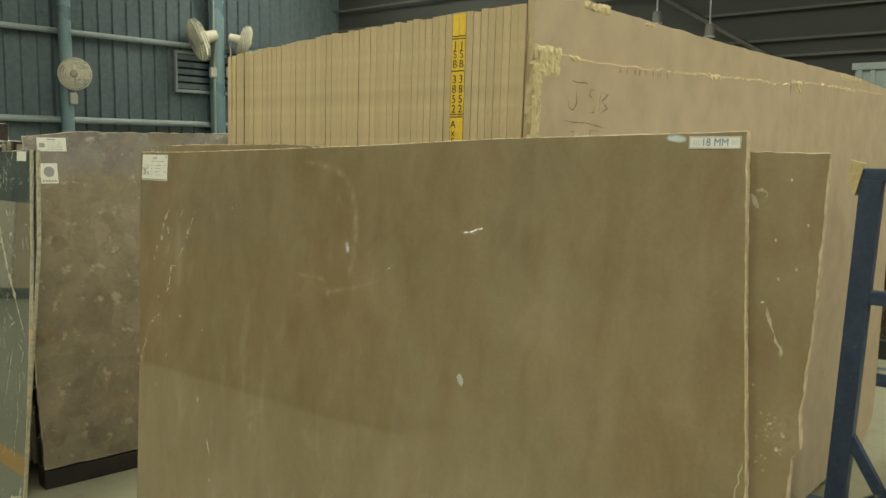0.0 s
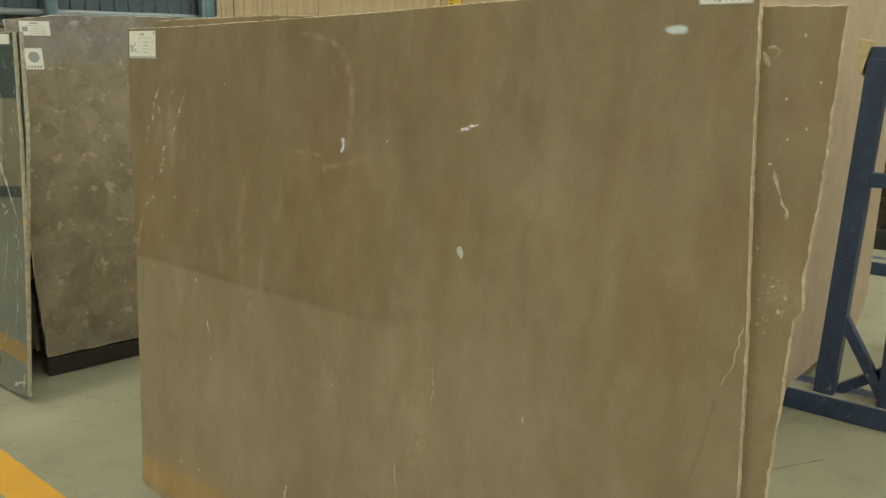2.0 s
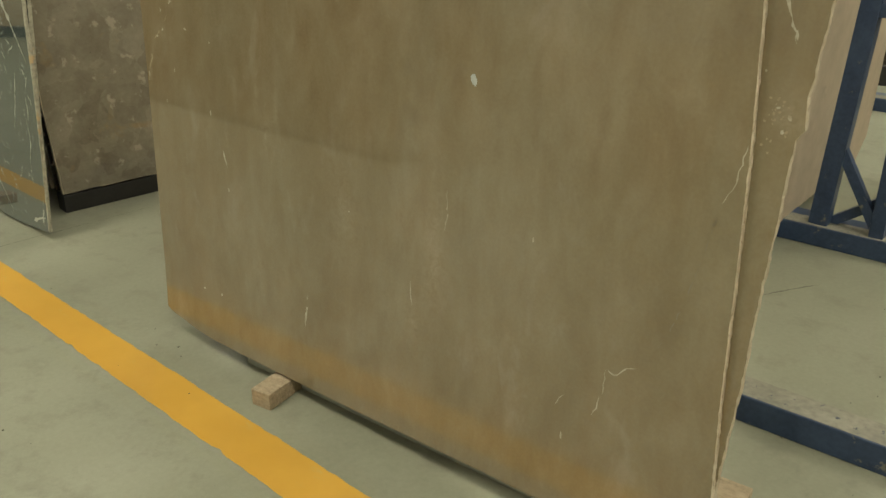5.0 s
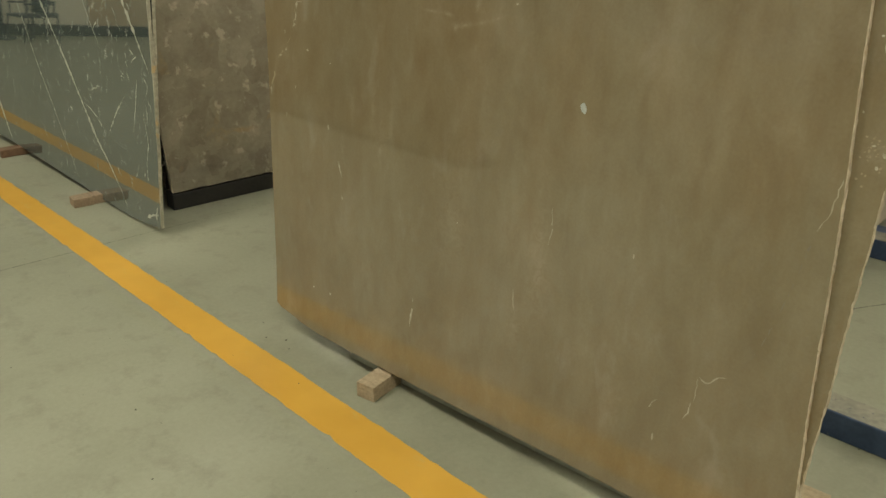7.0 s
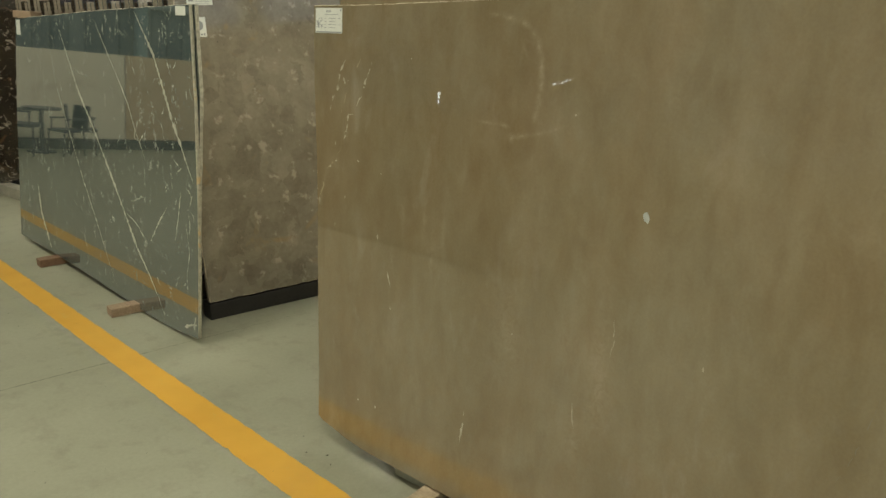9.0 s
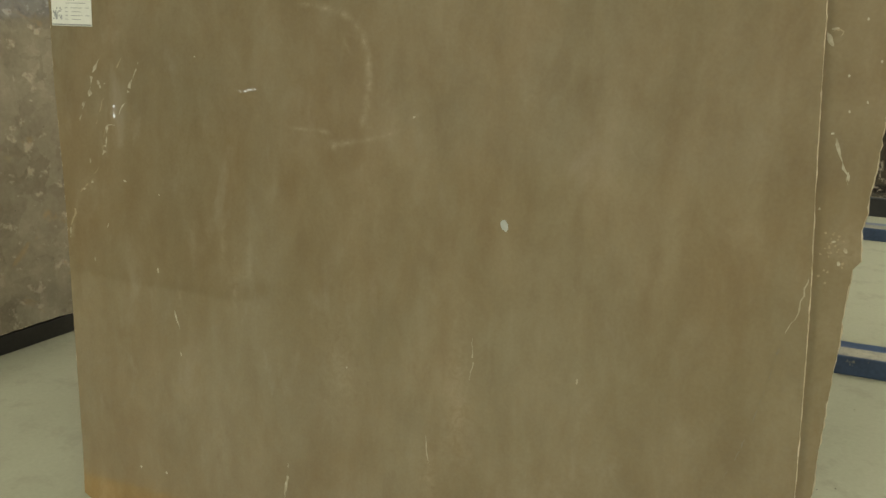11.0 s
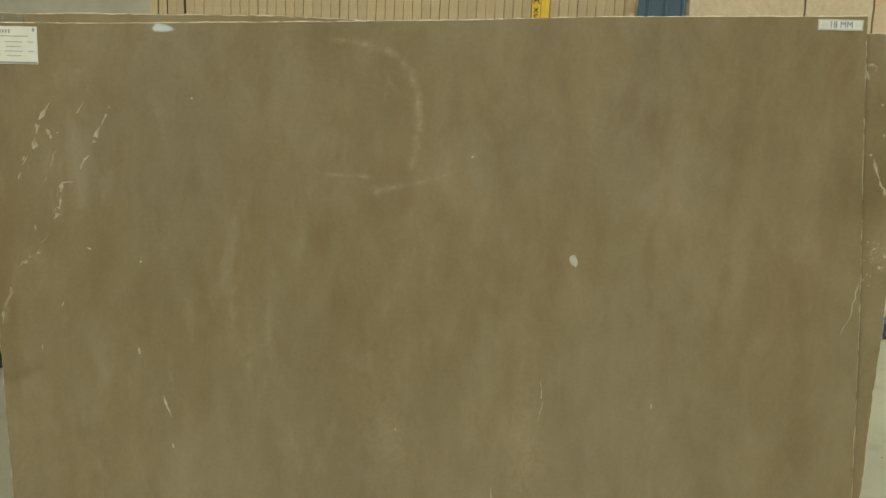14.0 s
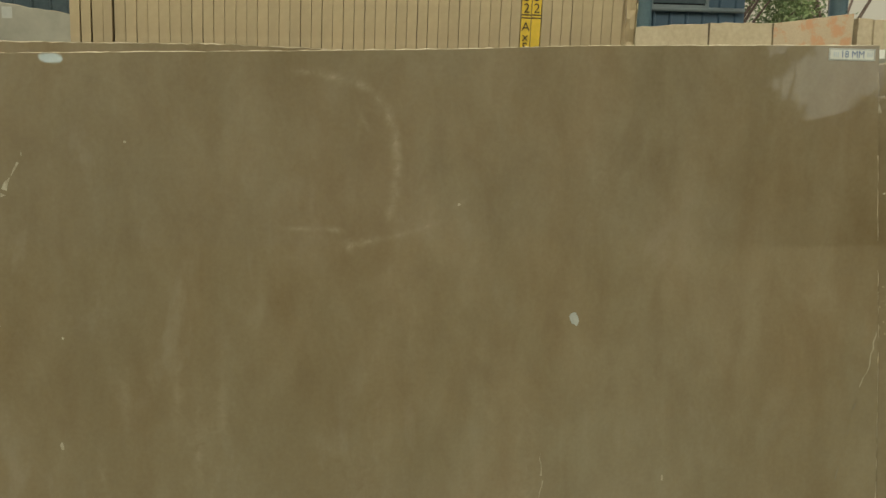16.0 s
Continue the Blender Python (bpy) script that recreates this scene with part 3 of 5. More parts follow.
ROOF_Z = 6.8
solid("wall_west", corrugated(25.4, ROOF_Z), WALL_BLUE, "blue ribbed sheet metal wall", "wall", pose(-10.8, -14.2, 0, 0, 0, 90), kind="structure")
solid("wall_north", corrugated(7.9, 3.4), WALL_BLUE, "blue ribbed sheet metal wall", "wall", pose(-10.8, 11.0, 0), kind="structure")
solid("wall_north_dark", box((-2.9, 11.0, 0), (3.5, 11.15, 3.9)), ROOF, "dark sheeted wall at the hall's back", "wall", kind="structure")
solid("wall_north_cabin", corrugated(3.1, 3.4), CABIN_BLUE, "blue ribbed sheet metal wall beside the opening", "wall", pose(3.5, 11.0, 0), kind="structure")
solid("wall_north_upper", box((-10.8, 11.04, 3.4), (14, 11.15, ROOF_Z)), ROOF, "dark upper wall sheeting", "wall", kind="structure")
solid("wall_south", box((-10.8, -14.3, 0), (8.75, -14.1, ROOF_Z)), WALL_PALE, "pale rendered hall wall", "wall", kind="structure")
gable = bmesh.new()
front_ring = [gable.verts.new((x, -14.1, z)) for x, z in ((8.2, 0), (14.2, 0), (14.2, 4.0), (10.6, 3.35), (10.2, 3.2), (8.2, 2.82))]
gable.faces.new(front_ring)
bmesh.ops.solidify(gable, geom=list(gable.faces), thickness=0.2)
bmesh.ops.recalc_face_normals(gable, faces=gable.faces)
solid("wall_south_low", gable, WALL_PALE, "low pale wall below an open hall side", "wall", kind="structure")
solid("wall_east_low", box((14, 2.2, 0), (14.2, 11.2, 1.98)), WALL_PALE, "low pale wall below an open hall side", "wall", kind="structure")
solid("wall_east", box((14, -14.3, 0), (14.2, 2.2, ROOF_Z)), WALL_PALE, "pale rendered hall wall", "wall", kind="structure")
solid("ceiling", box((-11, -14.4, ROOF_Z), (14.3, 11.3, ROOF_Z + 0.1)), ROOF, "dark sheet roof", "roof", kind="structure")


def sky_sheet(x0, x1, y, top, mat):
    solid("backdrop", box((x0, y, -0.3), (x1, y + 0.2, top)), mat, "bright hazy sky beyond the open hall side", "sky", kind="structure")


sky_sheet(-10, 90, 60, 45, HAZE_NORTH)
sky_sheet(-5, 75, -46, 17, HAZE_SOUTH)


def roof_truss(y):
    t = thing("roof_truss", "dark steel roof truss with diagonal webs", "truss", pose(0, y, 0), "roof trusses", "structure")
    part("top_chord", beam((-10.8, 0, 6.7), (14, 0, 6.7), 0.12, 0.12), TRUSS, t)
    part("bottom_chord", beam((-10.8, 0, 5.7), (14, 0, 5.7), 0.1, 0.1), TRUSS, t)
    for i in range(15):
        x = -10.6 + i * 1.64
        part("web", beam((x, 0, 5.7), (x + 0.82, 0, 6.7), 0.06, 0.06), TRUSS, t)
        part("web", beam((x + 0.82, 0, 6.7), (x + 1.64, 0, 5.7), 0.06, 0.06), TRUSS, t)
    return t


for y in (2.6, 6.2, 9.6):
    roof_truss(y)
for i in range(10):
    solid("purlin", beam((-9.5 + i * 2.4, -14, 6.62), (-9.5 + i * 2.4, 11, 6.62), 0.07, 0.14), TRUSS, "dark steel roof purlin", "purlin", group="roof purlins", kind="structure")
for z in (3.04, 3.27, 3.68, 4.1, 4.5, 4.9, 5.3, 5.7, 6.1):
    solid("girt", beam((-10.8 if z > 4 else -2.8, 10.93, z), (14 if z > 4 else 3.4, 10.93, z), 0.035, 0.035), TRUSS, "pale steel girt on the dark upper wall", "girt", kind="structure")

solid("wall_brace", beam((-5.4, 10.86, 5.2), (-1.6, 10.86, 2.93), 0.07, 0.05), TRUSS, "dark steel brace slanting across the upper wall", "brace", kind="structure")

for y, r in ((-3.2, 0.1), (1.0, 0.1), (5.08, 0.095), (7.86, 0.13)):
    solid("pillar", tube((-10.55, y, 0), (-10.55, y, ROOF_Z), r, 24), PILLAR_BLUE, "round blue painted steel pillar", "pillar", group="pillars", kind="structure")
for z, r in ((2.10, 0.05), (3.46, 0.045)):
    solid("wall_rail", tube((-10.68, -14, z), (-10.68, 10.9, z), r, 10), RAIL, "pale blue steel rail along the wall", "rail", kind="structure")
for x in (4.97, 7.92):
    solid("pillar", tube((x, 10.75, 0), (x, 10.75, ROOF_Z), 0.13, 24), PILLAR_BLUE, "round blue painted steel pillar", "pillar", group="pillars", kind="structure")
solid("wall_rail", tube((3.5, 10.9, 2.78), (6.55, 10.9, 2.78), 0.035, 10), RAIL, "pale blue steel rail along the wall", "rail", kind="structure")


def louvre_window(name, width, height, m):
    w = thing(name, "dark louvred window in a pale metal frame", "window", m, kind="structure")
    part("pane", box((0, 0.02, 0), (width, 0.03, height)), GLASS_DARK, w)
    for lo, hi in (((-0.04, -0.03, -0.05), (width + 0.04, 0.03, 0)), ((-0.04, -0.03, height), (width + 0.04, 0.03, height + 0.05)), ((-0.04, -0.03, 0), (0, 0.03, height)), ((width, -0.03, 0), (width + 0.04, 0.03, height))):
        part("window_frame", box(lo, hi, 0.004), RAIL, w)
    count = int(height / 0.12)
    for i in range(count):
        z = (i + 0.5) * height / count
        part("slat", box((0, -0.006, -0.05), (width, 0.0, 0.05), 0, pose(0, 0.0, z, -22, 0, 0)), WALL_BLUE, w)


louvre_window("window_1", 1.5, 0.62, pose(-10.72, 7.14, 2.70, 0, 0, 90))
louvre_window("window_2", 0.80, 0.55, pose(5.16, 10.9, 2.84))

# ---- the brown display slabs ----
LEAN = pose(0, 0, 0.054, -4.02, 0, 0)
front = thing("marble_slab", "polished brown marble display slab with pale veins, leaning", "marble slab", LEAN)
FRONT = [(0.0, 0.060), (0.03, 0.046), (0.086, 0.038), (0.17, 0.022), (0.263, 0.014), (0.5, 0.014), (0.71, 0.017), (1.0, 0.022), (1.48, 0.036), (1.87, 0.046), (2.098, 0.048),
         (2.094, 0.136), (2.091, 0.273), (2.074, 0.5), (2.06, 0.776), (2.046, 1.018), (2.027, 1.252), (2.014, 1.433), (1.999, 1.667),
         (1.688, 1.660), (1.392, 1.653), (1.104, 1.640), (0.834, 1.631), (0.549, 1.623), (0.23, 1.614), (-0.054, 1.611),
         (-0.052, 1.5), (-0.046, 1.333), (-0.037, 1.204), (-0.029, 1.092), (-0.021, 0.909), (-0.014, 0.62), (-0.006, 0.394), (0.0, 0.2)]
part("plate", slab_mesh(FRONT, 0.018, 0.0004, 0.012, 11, 0.0012, 0.0011), [BROWN, EDGE], front)
veins = random.Random(8)
CORNER_VEINS = [([(0.137, 1.442), (0.121, 1.418), (0.103, 1.391), (0.094, 1.356)], 0.009, CALCITE), ([(0.094, 1.352), (0.090, 1.340), (0.086, 1.322)], 0.014, CALCITE), ([(0.120, 1.425), (0.114, 1.410), (0.118, 1.398)], 0.008, CALCITE), ([(0.073, 1.309), (0.054, 1.271), (0.046, 1.249)], 0.005, CALCITE),
                ([(0.214, 1.438), (0.185, 1.397)], 0.004, VEIL), ([(0.156, 1.355), (0.133, 1.309), (0.104, 1.233)], 0.004, VEIL), ([(0.271, 1.429), (0.263, 1.409), (0.249, 1.381)], 0.005, CALCITE), ([(0.246, 1.378), (0.234, 1.354), (0.228, 1.340)], 0.010, CALCITE),
                ([(0.219, 1.312), (0.199, 1.290), (0.190, 1.269)], 0.006, CALCITE), ([(0.180, 1.248), (0.152, 1.246), (0.147, 1.222)], 0.009, CALCITE), ([(0.147, 1.215), (0.143, 1.19), (0.137, 1.175), (0.128, 1.158)], 0.010, CALCITE), ([(0.113, 1.124), (0.095, 1.098), (0.083, 1.075)], 0.005, VEIL),
                ([(0.083, 1.075), (0.055, 1.058), (0.038, 1.040)], 0.007, VEIL), ([(0.019, 1.002), (0.009, 0.964), (-0.004, 0.935)], 0.007, VEIL), ([(-0.004, 0.935), (-0.010, 0.897)], 0.010, CALCITE), ([(0.143, 1.235), (0.138, 1.21), (0.130, 1.17)], 0.004, VEIL)]
for pts, w, mat in CORNER_VEINS:
    part("vein", ribbon(pts, w * 0.62, rnd=veins, rough=0.7, gaps=0.22), mat, front)
for x, z, a, b, k in ((0.124, 1.364, 0.006, 0.009, 0.3), (0.129, 1.352, 0.004, 0.006, 0.2), (0.146, 1.362, 0.003, 0.002, 0.0), (0.082, 1.137, 0.003, 0.008, 0.2), (0.086, 1.075, 0.006, 0.004, 0.3), (0.21, 1.089, 0.008, 0.003, -0.4), (0.333, 1.061, 0.003, 0.003, 0.0), (0.14, 0.951, 0.002, 0.010, -0.4), (0.085, 0.842, 0.002, 0.009, 0.0),
                      (0.464, 1.449, 0.004, 0.003, 0), (1.12, 1.33, 0.004, 0.004, 0), (0.239, 0.206, 0.006, 0.004, 0.3), (0.336, 0.209, 0.005, 0.006, 0.3), (0.323, 0.839, 0.004, 0.010, 0.1), (0.40, 0.60, 0.003, 0.008, 0.1), (1.57, 0.74, 0.003, 0.009, 0.0), (0.95, 0.66, 0.003, 0.003, 0.0), (1.70, 0.255, 0.003, 0.014, 0.1), (0.055, 1.052, 0.007, 0.004, 0.4), (0.062, 1.30, 0.003, 0.006, -0.3)):
    part("fleck", fleck(x, z, a * 0.8, b * 0.8, k, seed=int(1000 * x + 77)), CALCITE, front)
part("chip", fleck(1.367, 1.092, 0.009, 0.0165, 0.35, seed=4), CHIP, front, "pale grey filled chip")
for pts, w in (([(1.30, 0.80), (1.306, 0.74), (1.298, 0.69)], 0.004), ([(1.187, 0.52), (1.192, 0.48), (1.20, 0.44)], 0.005), ([(0.771, 0.345), (0.768, 0.29), (0.756, 0.224)], 0.007), ([(0.380, 0.728), (0.388, 0.70), (0.398, 0.675)], 0.008),
               ([(1.801, 0.479), (1.818, 0.474), (1.834, 0.478), (1.850, 0.500), (1.874, 0.508)], 0.0045), ([(1.801, 0.479), (1.797, 0.40)], 0.002), ([(1.700, 0.372), (1.684, 0.355), (1.674, 0.332)], 0.004), ([(1.793, 0.402), (1.787, 0.37), (1.777, 0.345)], 0.004)):
    part("vein", ribbon(pts, w * 0.7, rnd=veins, gaps=0.12), CALCITE, front)
part("vein", ribbon([(2.037, 1.06), (2.027, 0.98), (2.005, 0.93)], 0.003, rnd=veins), CALCITE, front)
part("hairline_crack", ribbon([(2.007, 0.929), (1.998, 0.89), (1.984, 0.812), (1.962, 0.706), (1.935, 0.61), (1.90, 0.54)], 0.0012, rnd=veins, rough=0.5, gaps=0.5), CRACK, front, "fine dark hairline crack")
part("knot", fleck(1.998, 0.89, 0.003, 0.009, -0.4, seed=9), CRACK, front, "dark knot in the stone")

# sticker with a printed head, rows of small print and a square of dots
sticker = part("sticker", box((-0.042, -0.0008, 1.518), (0.108, 0, 1.603)), PAPER, front, "white printed paper sticker")
part("print", bars([(0.022 + 0.007 * i, 1.592, 0.004, 0.008) for i in range(4)] + [(0.05, 1.581, 0.075, 0.0016)] + [(0.052, 1.568 - 0.0105 * i, 0.042 - 0.008 * (i % 2), 0.0016) for i in range(4)] + [(0.015, 1.568 - 0.0105 * i, 0.010, 0.0016) for i in range(4)] + [(0.092, 1.568 - 0.021 * i, 0.014, 0.0016) for i in range(2)] + [(0.100, 1.596, 0.006, 0.008)]), INK, sticker)
dots = random.Random(2)
part("dot_square", bars([(-0.034 + 0.0042 * i, 1.567 - 0.0042 * j, 0.004, 0.004) for i in range(8) for j in range(8) if dots.random() < 0.5]), INK, sticker)
part("foot_bar", bars([(0.033, 1.5215, 0.146, 0.004)]), INK, sticker)
mm = part("thickness_sticker", box((1.889, -0.0008, 1.634), (1.990, 0, 1.658)), PAPER, front, "white sticker reading 18 MM")
part("border", bars([(1.9395, 1.6565, 0.099, 0.0012), (1.9395, 1.6355, 0.099, 0.0012), (1.8905, 1.646, 0.0012, 0.021), (1.9885, 1.646, 0.0012, 0.021)]), INK, mm)
letters("18 MM", 0.0205, mm, INK_BLUE, pose(1.9405, -0.0011, 1.646) @ UPRIGHT @ Matrix.Diagonal((0.92, 1, 1, 1)))
part("emblem", bars([(1.900 + 0.0045 * i, 1.646, 0.0022, 0.010 - 0.002 * (i % 2)) for i in range(3)] + [(1.974 + 0.0045 * i, 1.646, 0.0022, 0.010 - 0.002 * (i % 2)) for i in range(3)]), surface("pale_print", (0.45, 0.52, 0.55), (0.58, 0.62, 0.62), 200, 0.4, bump=0), mm)

back = thing("marble_slab", "polished brown marble slab leaning behind the display slab", "marble slab", pose(0, 0.0186, 0.054, -4.02, 0, 0))
BACK = [(0.08, 0.02), (2.085, 0.02), (2.089, 0.138), (2.092, 0.3), (2.104, 0.55), (2.107, 0.772), (2.113, 0.892), (2.114, 1.006), (2.118, 1.08), (2.132, 1.10), (2.124, 1.162), (2.131, 1.20), (2.129, 1.237), (2.135, 1.3), (2.138, 1.437), (2.142, 1.628),
        (2.0, 1.630), (0.9, 1.632), (0.788, 1.636), (0.655, 1.640), (0.222, 1.636), (0.07, 1.632)]
part("plate", slab_mesh(BACK, 0.018, 0.0014, 0.012, 12, 0.002, 0.0009), [BROWN, EDGE_DULL], back)
for x, z, a, b, k in ((2.016, 1.54, 0.006, 0.02, 0.5), (2.024, 1.56, 0.010, 0.003, 0.2), (2.099, 1.119, 0.005, 0.008, 0.3), (2.075, 1.135, 0.006, 0.003, 0.3), (2.09, 1.09, 0.004, 0.006, 0.1), (2.085, 1.27, 0.003, 0.012, 0.15), (2.045, 1.355, 0.004, 0.003, 0)):
    part("fleck", fleck(x, z, a * 0.75, b * 0.75, k, seed=int(900 * x)), CALCITE, back)
smears = random.Random(19)
for k in range(26):
    x, z = 2.075 + smears.gauss(0, 0.014), 1.12 + smears.gauss(0, 0.03)
    part("fleck", fleck(x, z, smears.uniform(0.001, 0.003), smears.uniform(0.001, 0.004), smears.uniform(-1, 1), seed=500 + k), VEIL, back)
for x, z in ((2.10, 1.42), (2.115, 1.50), (2.07, 1.40), (2.08, 1.58), (2.06, 1.47), (2.04, 1.20)):
    part("fleck", fleck(x, z, 0.002, 0.003, 0.3, seed=int(1000 * z)), CALCITE, back)
part("vein", ribbon([(2.018, 1.555), (2.030, 1.560), (2.040, 1.552), (2.034, 1.545)], 0.003, rnd=veins), VEIL, back)
part("vein", ribbon([(2.070, 1.300), (2.080, 1.275), (2.086, 1.255)], 0.004, rnd=veins, gaps=0.2), CALCITE, back)
part("vein", ribbon([(2.053, 1.345), (2.060, 1.325), (2.070, 1.300)], 0.005, rnd=veins), CALCITE, back)


def wood_block(m, size, label="short rough pine block under a leaning slab", mat=None):
    sx, sy, sz = size
    solid("wood_block", box((-sx / 2, -sy / 2, 0), (sx / 2, sy / 2, sz), 0.004), mat or WOOD, label, "wood block", m, "bearer blocks")


wood_block(pose(0.635, 0.03, 0, 0, 0, 8), (0.078, 0.27, 0.060))
wood_block(pose(2.03, 0.24, 0, 0, 0, 4), (0.09, 0.42, 0.056))
solid("bearer_beam", box((0, 0, 0), (1.42, 0.08, 0.066), 0.003), FLAT_STEEL, "dull grey-green bearer bar on the floor under the slabs", "beam", pose(0.40, 0.046, 0, 0, 0, 2.0))

# ---- cream slab stack on its rack ----
STACK_LEAN = 1.5
PITCH = 0.0213
count = 52
tops = random.Random(21)
for i in range(count):
    x = 0.311 + i * PITCH
    k = i / (count - 1)
    h = 1.858 + 0.046 * k + 0.010 * math.sin(3 * k) + tops.uniform(-0.003, 0.003)
    y = 0.170 + tops.uniform(-0.0012, 0.0012)
    thick = PITCH - tops.choice((0.0006, 0.0008, 0.0009, 0.0011, 0.0014))
    if i in (0, 1, 3):
        thick -= 0.004 if i == 3 else 0.002
    slab = solid("cream_slab", box((0, 0, 0), (thick, 3.42 + tops.uniform(-0.03, 0.03), h), 0.0007), CREAM_EDGE, "cream marble slab standing on edge in a tight stack", "marble slab", pose(x, y, 0.10, 0, STACK_LEAN, 0), "cream slab stack")
    if i in (42, 43):
        part("painted_band", box((0.0005, -0.0008, 1.25), (thick - 0.0005, 0, h - 0.004)), BAND, slab, "yellow painted identification band")
        part("mark_bars", bars([(thick / 2, z0, thick * 0.95, 0.0025) for z0 in (1.849, 1.843, 1.767, 1.664, 1.658)] , -0.0012), INK_DARK, slab)
        for j, ch in enumerate("JSB"):
            letters(ch, 0.026, slab, INK_DARK, pose(thick / 2, -0.0013, 1.828 - 0.0225 * j) @ UPRIGHT)
        for j, ch in enumerate("3852"):
            letters(ch, 0.027, slab, INK_DARK, pose(thick / 2, -0.0013, 1.747 - 0.0235 * j) @ UPRIGHT)
        if i == 42:
            for j, ch in enumerate("AxS"):
                letters(ch, 0.025, slab, INK_DARK, pose(thick / 2, -0.0013, 1.640 - 0.0205 * j) @ UPRIGHT)

tall = thing("cream_slab", "tall cream marble slab at the end of the stack, rough edged", "marble slab", pose(0.311 + count * PITCH, 0.175, 0.10, 0, STACK_LEAN, 0) @ pose(0.019, 0, 0, 0, 0, 90), "cream slab stack")
part("plate", slab_mesh([(0, 0), (3.45, 0.0), (3.48, 1.0), (3.42, 1.9), (2.6, 1.93), (1.1, 1.925), (0.35, 1.935), (0.22, 1.945), (0.0, 1.955)], 0.018, 0.0015, 0.05, 31, 0.002), [CREAM, CREAM_EDGE], tall)
face = thing("cream_slab", "cream marble slab with pencil marks and resin along its edge", "marble slab", pose(0.311 + (count + 1) * PITCH + 0.008, 0.168, 0.10, 0, STACK_LEAN, 0) @ pose(0.0, 0, 0, 0, 0, 90), "cream slab stack")
part("plate", slab_mesh([(0.01, 0), (1.6, 0.02), (2.2, -0.01), (3.40, 0.0), (3.54, 0.12), (3.50, 0.9), (3.48, 1.78), (3.5, 1.88), (2.3, 1.865), (1.75, 1.85), (1.72, 1.835), (1.1, 1.82), (0.45, 1.80), (0.06, 1.80), (0.0, 1.77), (0.01, 1.0)], 0.022, 0.004, 0.022, 32, 0.005, 0.002), [CREAM, CREAM_EDGE], face)
lumps = random.Random(4)
def crumple(u0, v0, u1, v1, nu, nv, depth, rnd, ragged):
    """A crumpled crust of resin over a stretch of a face."""
    bm = bmesh.new()
    grid = [[bm.verts.new((u0 + (u1 - u0) * a / nu + rnd.uniform(-ragged, ragged), -rnd.uniform(0.1, 1.0) * depth if 0 < a < nu and 0 < b < nv else 0.001, v0 + (v1 - v0) * b / nv + rnd.uniform(-ragged, ragged))) for b in range(nv + 1)] for a in range(nu + 1)]
    for a in range(nu):
        for b in range(nv):
            if rnd.random() > 0.12:
                bm.faces.new((grid[a][b], grid[a + 1][b], grid[a + 1][b + 1], grid[a][b + 1]))
    bmesh.ops.recalc_face_normals(bm, faces=bm.faces)
    bmesh.ops.triangulate(bm, faces=bm.faces)
    return bm


for u0, v0, u1, v1, nu, nv in ((0.0, 1.745, 0.11, 1.815, 12, 7), (-0.004, 1.60, 0.035, 1.76, 5, 14), (0.004, 1.42, 0.022, 1.60, 3, 12), (0.14, 1.790, 0.20, 1.806, 6, 3), (0.95, 1.800, 1.05, 1.822, 9, 3), (1.74, 1.81, 1.84, 1.855, 9, 5), (2.2, 1.85, 2.6, 1.868, 26, 2)):
    part("resin", crumple(u0, v0, u1, v1, nu, nv, 0.0032, lumps, 0.004), GLUE, face, "crust of yellowed resin along the edge")
for u0, v0, u1, v1, nu, nv in ((0.20, 1.915, 0.34, 1.942, 12, 3), (0.52, 1.915, 0.60, 1.930, 8, 2), (2.35, 1.90, 2.70, 1.928, 22, 3)):
    part("resin", crumple(u0, v0, u1, v1, nu, nv, 0.003, lumps, 0.004), GLUE, tall, "crust of yellowed resin along the edge")
for pts in ([(0.17, 1.725), (0.27, 1.722)], [(0.20, 1.724), (0.205, 1.66), (0.185, 1.635), (0.16, 1.645), (0.155, 1.675)], [(0.32, 1.70), (0.285, 1.705), (0.278, 1.685), (0.31, 1.665), (0.305, 1.635), (0.27, 1.628)], [(0.345, 1.705), (0.335, 1.625)],
            [(0.345, 1.70), (0.39, 1.695), (0.35, 1.67), (0.39, 1.65), (0.335, 1.625)], [(0.13, 1.60), (0.26, 1.598), (0.39, 1.585)],
            [(0.17, 1.565), (0.195, 1.57), (0.20, 1.55), (0.165, 1.52), (0.21, 1.52)], [(0.245, 1.57), (0.225, 1.545), (0.245, 1.522), (0.265, 1.545), (0.245, 1.57)], [(0.34, 1.575), (0.29, 1.572), (0.288, 1.55), (0.33, 1.54), (0.325, 1.518), (0.285, 1.515)]):
    part("pencil_line", ribbon([(0.145 + (u - 0.155) * 0.82, 1.745 - (1.725 - v) * 0.77) for u, v in pts], 0.0032, rnd=veins), PENCIL, face)
for k in range(9):
    u = 0.40 + 0.033 * k + lumps.uniform(-0.014, 0.014)
    part("rust_drip", ribbon([(u, 1.795 + 0.012 * k / 13), (u + 0.001, 1.785), (u, 1.790 - lumps.uniform(0.0, 0.018))], lumps.uniform(0.003, 0.008), rnd=lumps), RUST_MARK, face)
part("crack", ribbon([(1.70, 1.852), (1.712, 1.83), (1.705, 1.80)], 0.010, rnd=veins), CRACK, face)


